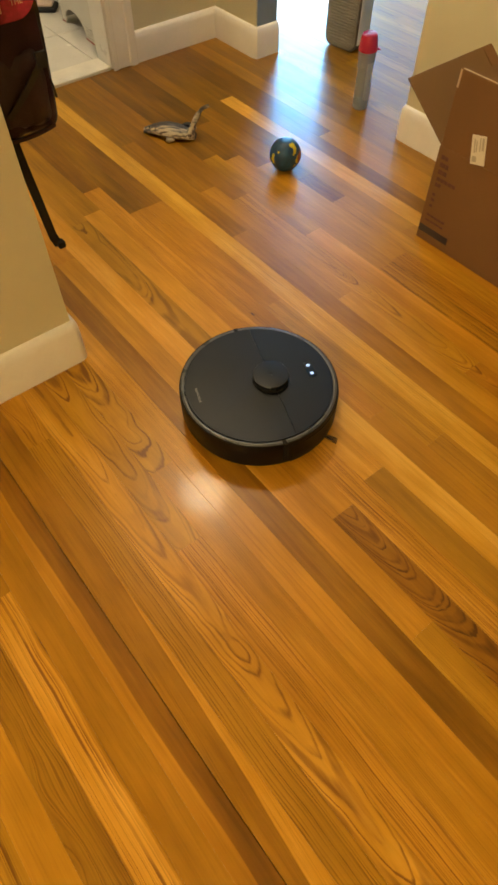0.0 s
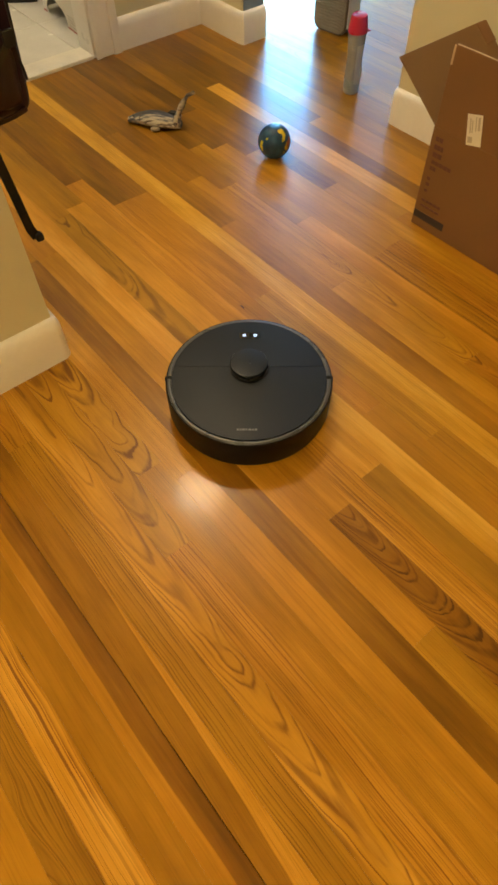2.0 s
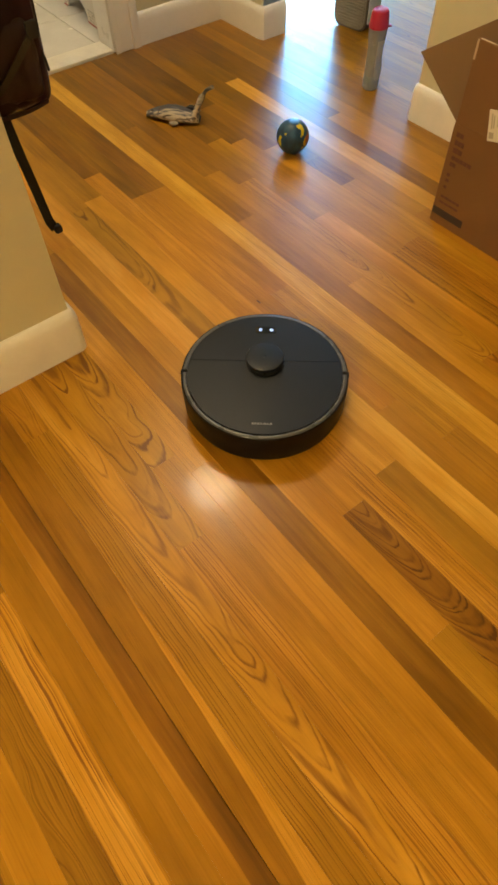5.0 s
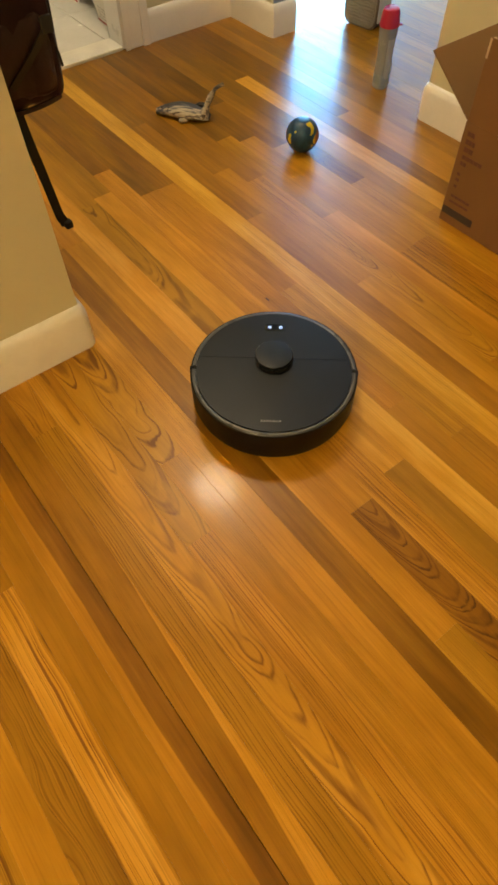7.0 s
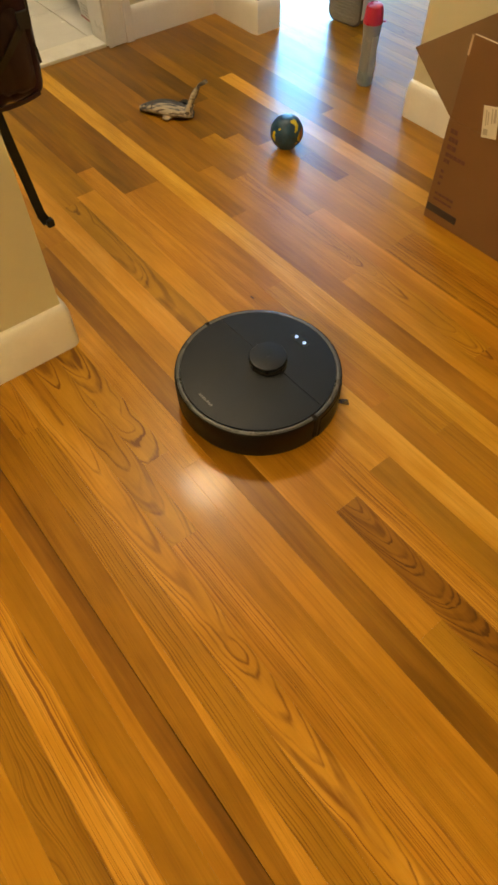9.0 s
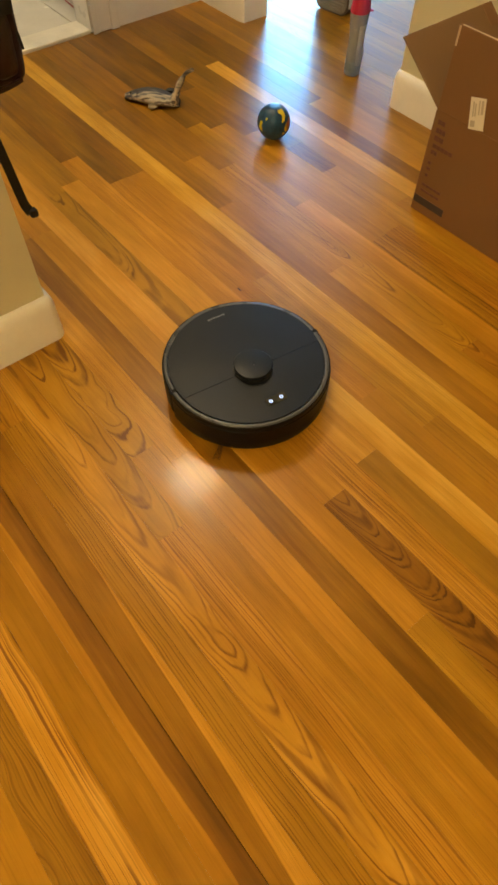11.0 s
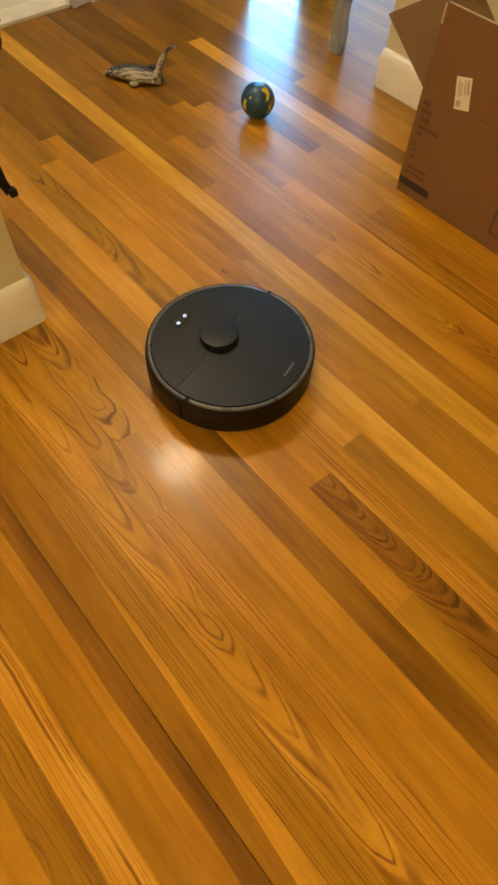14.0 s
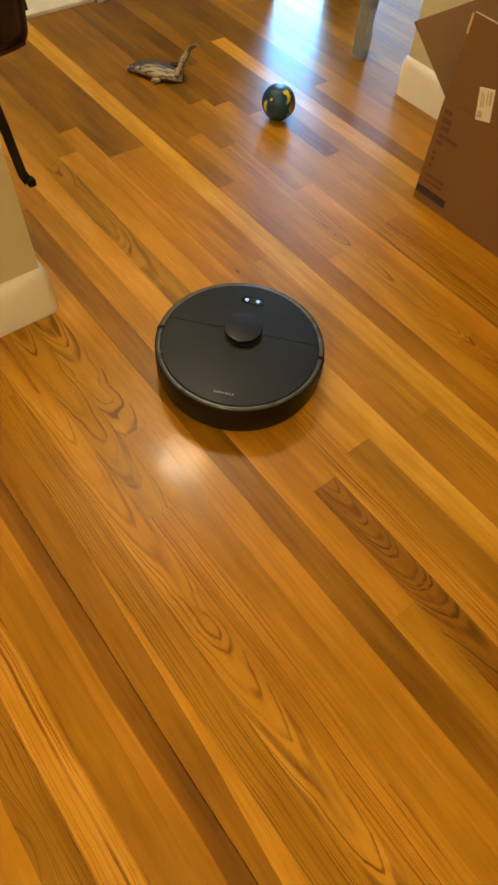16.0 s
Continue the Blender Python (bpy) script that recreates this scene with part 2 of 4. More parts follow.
def globe_print():
    """Teal rubber with yellow and red islands."""
    m, n, l, b = material("teal_rubber_with_islands", (0.01, 0.07, 0.10), 0.38)
    tc = node(n, l, "TexCoord").outputs["Object"]
    wob = node(n, l, "TexNoise", Vector=tc, Scale=70.0, Detail=2.0).outputs[1]
    at = node(n, l, "VectorMath", {"operation": "MULTIPLY_ADD"}, i0=wob, i1=(0.014, 0.014, 0.014), i2=tc).outputs[0]
    land = None
    for u, v, w, r in BALL_SPOTS:
        d = node(n, l, "VectorMath", {"operation": "DISTANCE"}, i0=at, i1=(u + 0.007, v + 0.007, w + 0.007)).outputs["Value"]
        s = node(n, l, "Math", {"operation": "SUBTRACT"}, i0=r, i1=d).outputs[0]
        land = s if land is None else node(n, l, "Math", {"operation": "MAXIMUM"}, i0=land, i1=s).outputs[0]
    sea = node(n, l, "TexNoise", Vector=tc, Scale=55.0, Detail=3.0).outputs[0]
    hue = node(n, l, "TexNoise", Vector=tc, Scale=19.0, Detail=1.0).outputs[0]
    water = ramp(n, l, sea, [(0.35, (0.006, 0.036, 0.090)), (0.70, (0.011, 0.078, 0.175))])
    side = node(n, l, "VectorMath", {"operation": "DOT_PRODUCT"}, i0=tc, i1=(0.745, -0.667, 0.0)).outputs["Value"]
    f = node(n, l, "Math", {"operation": "MULTIPLY_ADD"}, i0=hue, i1=0.02, i2=side).outputs[0]
    soil = ramp(n, l, node(n, l, "MapRange", i0=f, i1=0.0, i2=0.06, i3=0.0, i4=1.0).outputs[0], [(0.0, (0.68, 0.58, 0.02)), (0.80, (0.64, 0.50, 0.02)), (0.90, (0.26, 0.05, 0.03))])
    mask = node(n, l, "MapRange", i0=land, i1=-0.0004, i2=0.0006, i3=0.0, i4=1.0).outputs[0]
    l.new(node(n, l, "MixRGB", Fac=mask, Color1=water, Color2=soil).outputs[0], b.inputs["Base Color"])
    l.new(node(n, l, "Bump", Strength=0.25, Distance=0.001, Height=mask).outputs[0], b.inputs["Normal"])
    return m


def fish_skin():
    """Printed plush: blue-grey back, cream belly, brown streaks."""
    m, n, l, b = material("grey_and_cream_fish_plush", (0.4, 0.36, 0.3), 0.7)
    tc = node(n, l, "TexCoord").outputs["Object"]
    sx = node(n, l, "SeparateXYZ", Vector=tc)
    streak = node(n, l, "TexNoise", Vector=node(n, l, "VectorMath", {"operation": "MULTIPLY"}, i0=tc, i1=(16, 105, 80)).outputs[0], Scale=1.0, Detail=4.0).outputs[0]
    side = node(n, l, "MapRange", i0=sx.outputs["Y"], i1=-0.035, i2=0.035, i3=0.0, i4=0.8).outputs[0]
    f = node(n, l, "Math", {"operation": "MULTIPLY_ADD"}, i0=streak, i1=1.25, i2=node(n, l, "Math", {"operation": "SUBTRACT"}, i0=side, i1=0.16).outputs[0]).outputs[0]
    col = ramp(n, l, f, [(0.36, (0.12, 0.090, 0.065)), (0.46, (0.54, 0.46, 0.33)), (0.62, (0.44, 0.38, 0.29)), (0.76, (0.11, 0.11, 0.125)), (0.95, (0.050, 0.052, 0.064))])
    l.new(col, b.inputs["Base Color"])
    l.new(node(n, l, "Bump", Strength=0.5, Distance=0.003, Height=streak).outputs[0], b.inputs["Normal"])
    return m


M_GLASS, M_GLOBE, M_FISH = glass(), globe_print(), fish_skin()


# ---- mesh helpers ----
def part(name, bm, mat, parent=None, label="", smooth=False, m=None):
    me = bpy.data.meshes.new(name)
    bmesh.ops.recalc_face_normals(bm, faces=bm.faces)
    bm.to_mesh(me)
    bm.free()
    me.materials.append(mat)
    if smooth:
        me.polygons.foreach_set("use_smooth", [True] * len(me.polygons))
        me.set_sharp_from_angle(angle=radians(38))
    ob = new(name, me)
    if parent:
        ob.parent = parent
    if m is not None:
        ob.matrix_basis = m
    if label:
        tagged(ob, label)
    return ob


def box(x0, y0, z0, x1, y1, z1, bevel=0.0, seg=1, bm=None):
    bm = bm or bmesh.new()
    made = bmesh.ops.create_cube(bm, size=1, matrix=Matrix.Translation(((x0 + x1) / 2, (y0 + y1) / 2, (z0 + z1) / 2)) @ Matrix.Diagonal((x1 - x0, y1 - y0, z1 - z0, 1)))
    if bevel:
        es = list({e for v in made["verts"] for e in v.link_edges})
        bmesh.ops.bevel(bm, geom=es, offset=bevel, segments=seg, affect="EDGES", profile=0.5)
    return bm


def lathe(profile, steps=64, a0=0.0, a1=360.0, squash=1.0, bm=None):
    """Turns (r, z) points round z."""
    bm = bm or bmesh.new()
    full = abs(a1 - a0) >= 359.9
    n = steps if full else steps + 1
    rings = []
    for i in range(n):
        a = radians(a0 + (a1 - a0) * i / steps)
        rings.append([bm.verts.new((r * math.cos(a), r * math.sin(a) * squash, z)) for r, z in profile])
    for i in range(steps):
        p, q = rings[i], rings[(i + 1) % n]
        for j in range(len(profile) - 1):
            if profile[j][0] < 1e-6 and profile[j + 1][0] < 1e-6:
                continue
            bm.faces.new((p[j], q[j], q[j + 1], p[j + 1]))
    if not full:
        bm.faces.new(rings[0])
        bm.faces.new(rings[-1][::-1])
    bmesh.ops.remove_doubles(bm, verts=bm.verts, dist=1e-6)
    return bm


def prism(outline, height, bm=None):
    """Extrudes a flat (x, y) outline up by height."""
    bm = bm or bmesh.new()
    lo = [bm.verts.new((x, y, 0)) for x, y in outline]
    hi = [bm.verts.new((x, y, height)) for x, y in outline]
    bm.faces.new(lo[::-1])
    bm.faces.new(hi)
    for i in range(len(lo)):
        j = (i + 1) % len(lo)
        bm.faces.new((lo[i], lo[j], hi[j], hi[i]))
    return bm


def sweep(path, section, bm=None):
    """Carries a section [(side, up)] along a path of Vectors; the ends are closed."""
    bm = bm or bmesh.new()
    rings = []
    for i, p in enumerate(path):
        d = (path[min(i + 1, len(path) - 1)] - path[max(i - 1, 0)]).normalized()
        side = d.cross(Vector((0.3, -1, 0.15))).normalized()
        up = side.cross(d).normalized()
        rings.append([bm.verts.new(p + side * s + up * u) for s, u in section])
    k = len(section)
    for a, b in zip(rings, rings[1:]):
        for j in range(k):
            bm.faces.new((a[j], a[(j + 1) % k], b[(j + 1) % k], b[j]))
    bm.faces.new(rings[0])
    bm.faces.new(rings[-1][::-1])
    return bm


def rounded(w, h, r, n=6):
    out = []
    for cx, cy, a0 in ((w / 2 - r, h / 2 - r, 0), (-w / 2 + r, h / 2 - r, 90), (-w / 2 + r, -h / 2 + r, 180), (w / 2 - r, -h / 2 + r, 270)):
        for i in range(n + 1):
            a = radians(a0 + 90 * i / n)
            out.append((cx + r * math.cos(a), cy + r * math.sin(a)))
    return out


def structure(name, bm, mat, label="", category="", smooth=False):
    return tagged(part(name, bm, mat, None, label, smooth), category=category, kind="structure")


def empty(name, m, label, category, group=""):
    ob = new(name)
    ob.empty_display_size = 0.05
    ob.matrix_basis = m
    return tagged(ob, label, category, group)


# ---- the large structure ----
CEIL = 2.44
HX0, HX1 = 0.298, 1.722            # faces of the hall's two long walls
FRONT, BACK = 1.199, 2.53          # face of the near wall stub; face of the wall with the tiled doorway
OPEN0, OPEN1 = 1.434, 2.255       # opening to the bright room
FAR = 4.0                         # wall with the patio door
structure("wall_west", box(-2.6, FRONT, 0, HX0, BACK + 0.10, CEIL), M_WALL, "beige painted wall block with white baseboard", "wall")
structure("wall_east", box(HX1, -3.0, 0, HX1 + 0.11, OPEN0, CEIL), M_WALL, "beige painted wall behind the cardboard box", "wall")
structure("wall_return", box(HX1, OPEN1, 0, HX1 + 0.11, 6.2, CEIL), M_WALL, "beige painted wall beside the bright opening", "wall")
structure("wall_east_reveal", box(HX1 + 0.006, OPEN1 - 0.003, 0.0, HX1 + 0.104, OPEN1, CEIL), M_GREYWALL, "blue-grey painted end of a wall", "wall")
structure("wall_lintel", box(HX1, OPEN0, 2.08, HX1 + 0.11, OPEN1, CEIL), M_WALL, "beige painted wall above an opening", "wall")
structure("wall_north", box(1.235, BACK, 0, HX1, BACK + 0.11, CEIL), M_WALL, "beige painted wall beside the tiled doorway", "wall")
structure("wall_north_lintel", box(HX0, BACK, 2.05, 1.235, BACK + 0.11, CEIL), M_WALL, "beige painted wall above a doorway", "wall")
structure("wall_tiled_room_back", box(-0.6, 4.3, 0, HX1, 4.4, CEIL), M_WALL, "beige painted back wall of the tiled room", "wall")
structure("wall_tiled_room_side", box(-0.7, BACK + 0.10, 0, -0.6, 4.4, CEIL), M_WALL, "beige painted side wall of the tiled room", "wall")
structure("wall_south", box(-2.7, -3.1, 0, HX1 + 0.11, -3.0, CEIL), M_WALL, "beige painted wall", "wall")
structure("wall_room_side", box(-2.7, -3.0, 0, -2.6, FRONT + 0.1, CEIL), M_WALL, "beige painted wall", "wall")
DOOR0, DOOR1, DOORTOP = 2.75, 5.2, 2.12
structure("wall_patio_a", box(FAR, 0.4, 0, FAR + 0.12, DOOR0, CEIL), M_GREYWALL, "grey painted wall beside the patio door", "wall")
structure("wall_patio_b", box(FAR, DOOR1, 0, FAR + 0.12, 6.2, CEIL), M_GREYWALL, "grey painted wall beside the patio door", "wall")
structure("wall_patio_top", box(FAR, DOOR0, DOORTOP, FAR + 0.12, DOOR1, CEIL), M_GREYWALL, "grey painted wall above the patio door", "wall")
structure("wall_bright_room_a", box(HX1 + 0.11, 0.3, 0, FAR + 0.12, 0.4, CEIL), M_GREYWALL, "grey painted wall of the bright room", "wall")
structure("wall_bright_room_b", box(HX1, 6.2, 0, FAR + 0.12, 6.3, CEIL), M_GREYWALL, "grey painted wall of the bright room", "wall")
structure("ceiling", box(-2.7, -3.1, CEIL, FAR + 0.12, 6.3, CEIL + 0.1), M_CEIL, "flat white painted ceiling", "ceiling")


def ground():
    """Paving outside the patio door, out to the horizon."""
    bm = bmesh.new()
    for x0, x1 in ((FAR + 0.12, 60), (60, 900)):
        bm.faces.new([bm.verts.new(v) for v in ((x0, -900, -0.09), (x1, -900, -0.09), (x1, 900, -0.09), (x0, 900, -0.09))])
    structure("ground", bm, M_GROUND, "pale paving outside the patio door", "ground")


ground()


def patio_door():
    door = empty("window_1", pose(FAR + 0.06, (DOOR0 + DOOR1) / 2, 0), "white-framed glazed patio door", "window")
    door["kind"] = "structure"
    w = (DOOR1 - DOOR0) / 2
    part("window_sill", box(-0.06, -w, -0.01, 0.06, w, 0.03, 0.004), M_FRAME, door)
    part("window_frame", box(-0.05, -w, DOORTOP - 0.06, 0.05, w, DOORTOP, 0.004), M_FRAME, door)
    for y in (-w + 0.03, 0.0, w - 0.03):
        part("window_frame", box(-0.04, y - 0.03, 0.03, 0.04, y + 0.03, DOORTOP - 0.06, 0.004), M_FRAME, door)
    for y0, y1 in ((-w + 0.06, -0.03), (0.03, w - 0.06)):
        pane = part("pane", box(-0.004, y0, 0.03, 0.004, y1, DOORTOP - 0.06), M_GLASS, door)
        pane.visible_shadow = False


patio_door()


def skirting(name, path, label, height=0.120, thick=0.017):
    """A baseboard with a rounded top along a path of (x, y), its back to the left of the way."""
    prof = [(0, 0), (thick, 0), (thick, height - 0.032)] + [(thick * math.cos(radians(a)) ** 0.8, height - 0.032 + 0.032 * math.sin(radians(a))) for a in (20, 40, 60, 78)] + [(0, height)]
    bm, rings = bmesh.new(), []
    pts = [Vector((*p, 0)) for p in path]
    for i, p in enumerate(pts):
        a = (p - pts[i - 1]).normalized() if i else (pts[1] - p).normalized()
        b = (pts[i + 1] - p).normalized() if i < len(pts) - 1 else a
        na, nb = Vector((a.y, -a.x, 0)), Vector((b.y, -b.x, 0))
        nn = (na + nb) / (1 + na.dot(nb))
        rings.append([bm.verts.new(p + nn * s + Vector((0, 0, z))) for s, z in prof])
    k = len(prof)
    for a, b in zip(rings, rings[1:]):
        for j in range(k):
            bm.faces.new((a[j], a[(j + 1) % k], b[(j + 1) % k], b[j]))
    bm.faces.new(rings[0])
    bm.faces.new(rings[-1][::-1])
    return structure(name, bm, M_TRIM, label, "baseboard", True)


def corner(cx, cy, r, a0, a1, n=6):
    return [(cx + r * math.cos(radians(a0 + (a1 - a0) * i / n)), cy + r * math.sin(radians(a0 + (a1 - a0) * i / n))) for i in range(n + 1)]


skirting("baseboard_west", [(-2.6, FRONT)] + corner(HX0 - 0.006, FRONT + 0.006, 0.006, -90, 0) + [(HX0, BACK - 0.1)], "white rounded baseboard round a wall corner", 0.124, 0.016)
skirting("baseboard_north", [(1.303, BACK), (HX1, BACK), (HX1, OPEN1 + 0.01)] + [(HX1 + 0.004, OPEN1 - 0.003), (HX1 + 0.108, OPEN1 - 0.003)], "white baseboard running into a corner and round a wall end", 0.112)
skirting("baseboard_east", [(HX1 + 0.108, OPEN0)] + corner(HX1 + 0.008, OPEN0 - 0.008, 0.008, 90, 180) + [(HX1, -3.0)], "white baseboard with a rounded end behind the box", 0.115)


def casing():
    """White trim round the tiled doorway: stepped upright boards and the jamb."""
    bm = box(1.196, BACK - 0.020, 0, 1.303, BACK, 2.12, 0.003)
    box(1.268, BACK - 0.030, 0, 1.303, BACK - 0.018, 2.12, 0.004, 2, bm)
    box(1.188, BACK - 0.026, 0, 1.212, BACK - 0.018, 2.12, 0.004, 2, bm)
    box(1.190, BACK, 0, 1.236, BACK + 0.112, 2.05, 0.002, 1, bm)
    structure("door_1", bm, M_TRIM, "white painted door casing with stepped edges", "door frame")
    bm = box(HX0 + 0.018, BACK - 0.020, 0.13, HX0 + 0.10, BACK, 2.12, 0.003)
    structure("trim_doorway_side", bm, M_TRIM, "white painted door casing", "trim")
    structure("trim_doorway_top", box(HX0 + 0.02, BACK - 0.02, 2.05, 1.19, BACK, 2.12, 0.003), M_TRIM, "white painted door casing", "trim")
    structure("threshold", box(HX0 + 0.02, BACK - 0.002, -0.01, 1.188, BACK + 0.105, 0.012, 0.004, 2), M_STONE, "worn cream marble threshold at the tiled doorway", "threshold")


casing()


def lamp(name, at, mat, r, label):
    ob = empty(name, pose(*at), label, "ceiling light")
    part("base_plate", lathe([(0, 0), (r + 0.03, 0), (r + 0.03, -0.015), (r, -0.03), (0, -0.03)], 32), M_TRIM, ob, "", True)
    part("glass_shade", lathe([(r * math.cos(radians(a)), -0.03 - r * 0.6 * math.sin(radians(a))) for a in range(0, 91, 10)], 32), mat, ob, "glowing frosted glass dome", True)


lamp("ceiling_light", (1.03, 1.91, CEIL), M_HALLGLOW, 0.15, "round frosted glass ceiling light, switched on")
# unseen lamp, added to brighten the white tiles and the floor's far sheen
lamp("ceiling_light", (0.45, 3.45, CEIL), M_BATHGLOW, 0.14, "unseen small ceiling light, added to brighten the tiled room")
# added out of view behind the camera; lights the near wall and boards
lamp("ceiling_light", (-1.95, -0.75, CEIL), M_ROOMGLOW, 0.18, "unseen wide ceiling light, added for the light on the near wall")


# ---- the things ----
ROBOT_R = 0.1822


def robot_vacuum():
    """Display towards +x."""
    bot = empty("robot_vacuum", pose(0.548, 0.792, 0), "round matt black robot vacuum with a grey rim on oak boards", "robot vacuum")
    R = ROBOT_R
    prof = [(0, 0.009), (R - 0.018, 0.009), (R - 0.005, 0.014), (R - 0.002, 0.024), (R - 0.001, 0.060), (R - 0.0010, 0.0860), (R - 0.0018, 0.0890), (R - 0.0032, 0.0900), (R - 0.0046, 0.0896), (R - 0.0060, 0.0870), (0, 0.0870)]
    part("body", lathe(prof, 96), M_BLACK, bot, "", True)
    for a0 in (-88.3, 91.7):
        ring = [(R - 0.0135, 0.0868), (R - 0.0050, 0.0868), (R - 0.0048, 0.0898), (R - 0.0058, 0.0908), (R - 0.0075, 0.0914), (R - 0.0116, 0.0916), (R - 0.0128, 0.0908)]
        part("rim", lathe(ring + ring[:1], 64, a0, a0 + 176.6), M_RIM, bot, "grey satin rim", True)
    for a in (90, -90):
        part("side_slot", box(-0.0050, R - 0.0145, 0.030, 0.0050, R + 0.0002, 0.0890, 0.0004), M_SEAM, bot, "dark slot in the rim", False, pose(0, 0, 0, 0, 0, a - 90))
    # front bumper: a shell a hair proud of the side, with a gap under the rim
    bump = [(R - 0.004, 0.014), (R + 0.0003, 0.021), (R + 0.0010, 0.045), (R + 0.0005, 0.078), (R - 0.004, 0.081), (R - 0.004, 0.014)]
    part("bumper", lathe(bump, 60, -86, 86), M_BLACK, bot, "glossy black bumper", True)
    SX = 0.030
    # the two top panels meet at a straight seam across the tower
    def panel(front):
        r, out = R - 0.0142, []
        a = math.acos((SX + 0.0001 if front else SX - 0.0001) / r)
        for i in range(49):
            b = -a + 2 * a * i / 48 if front else a + (2 * math.pi - 2 * a) * i / 48
            out.append((r * math.cos(b), r * math.sin(b)))
        bm = prism(out, 0.0065)
        top = [f for f in bm.faces if len(f.verts) > 8 and f.calc_center_median().z > 0.003]
        bmesh.ops.bevel(bm, geom=[e for f in top for e in f.edges], offset=0.0006, segments=2, affect="EDGES")
        bmesh.ops.translate(bm, verts=bm.verts, vec=(0, 0, 0.0862))
        return bm
    part("front_panel", panel(True), M_TOP, bot, "", True)
    part("lid", panel(False), M_TOP, bot, "", True)
    tower = part("lidar_tower", lathe([(0, 0.086), (0.043, 0.086), (0.0425, 0.0945), (0.0375, 0.0950), (0.0375, 0.1010), (0, 0.1010)], 56), M_DEEP, bot, "", True, pose(0.0285, 0, 0))
    part("tower_cap", lathe([(0, 0.1002), (0.0405, 0.1002), (0.0412, 0.1018), (0.0412, 0.1064), (0.0400, 0.1078), (0.036, 0.1084), (0.004, 0.1081), (0.0034, 0.1076), (0, 0.1076)], 56), M_TOP, tower, "", True)
    for i in range(8):
        part("tower_post", box(-0.002, -0.002, 0.0948, 0.002, 0.002, 0.1006), M_BLACK, tower, "", False, pose(0, 0, 0, 0, 0, 45 * i) @ pose(0.0395, 0, 0))
    ZT = 0.0927
    disp = part("display", prism(rounded(0.020, 0.048, 0.007), 0.0007), M_SCREEN, bot, "black glass display", False, pose(0.124, -0.001, ZT))
    for y in (-0.0125, 0.0125):
        part("eye_light", lathe([(0.0019, 0), (0.0040, 0), (0.0040, 0.0004), (0.0019, 0.0004), (0.0019, 0)], 20), M_EYE, disp, "lit blue-white ring", False, pose(0, y, 0.0008))
    logo = part("logo_mark", prism(rounded(0.0011, 0.042, 0.0004, 2), 0.0004), M_LOGO, bot, "pale silver mark", False, pose(-0.1432, 0.003, ZT))
    for i, (y, w) in enumerate(((-0.0185, 0.0042), (-0.0120, 0.0034), (-0.0058, 0.0044), (0.0012, 0.0030), (0.0070, 0.0042), (0.0130, 0.0036), (0.0188, 0.0034))):
        part("logo_bar", prism(rounded(0.0026 if i % 2 else 0.0034, w, 0.0006, 2), 0.0004), M_LOGO, logo, "", False, pose(0.0024, y, 0, 0, 0, 9))
    brush = part("side_brush", lathe([(0, 0.004), (0.011, 0.004), (0.014, 0.010), (0.010, 0.016), (0, 0.016)], 20), M_DEEP, bot, "", True, pose(0.090, -0.108, 0))
    for i in range(3):
        bm = bmesh.new()
        for j in range(5):
            t = (j - 2) / 2
            p = [Vector((0.008, t * 0.002, 0.008)), Vector((0.035, t * 0.004, 0.005)), Vector((0.066, t * 0.007 - 0.004, 0.0012))]
            sweep(p, [(-0.0007, -0.0004), (0.0007, -0.0004), (0.0007, 0.0004), (-0.0007, 0.0004)], bm)
        part("bristles", bm, M_DEEP, brush, "dark bristle tuft", False, pose(0, 0, 0, 0, 0, -38 + 120 * i))
    for y in (-0.115, 0.115):
        part("wheel", lathe([(0, -0.010), (0.030, -0.010), (0.033, -0.006), (0.033, 0.006), (0.030, 0.010), (0, 0.010)], 32), M_DEEP, bot, "black rubber wheel", True, pose(0.0, y, 0.033, 90, 0, 0))
    part("caster", lathe([(0, 0), (0.010, 0.004), (0.012, 0.010), (0.008, 0.016), (0, 0.018)], 20), M_DEEP, bot, "", True, pose(0.105, 0, 0))
    return bot


ROBOT = robot_vacuum()


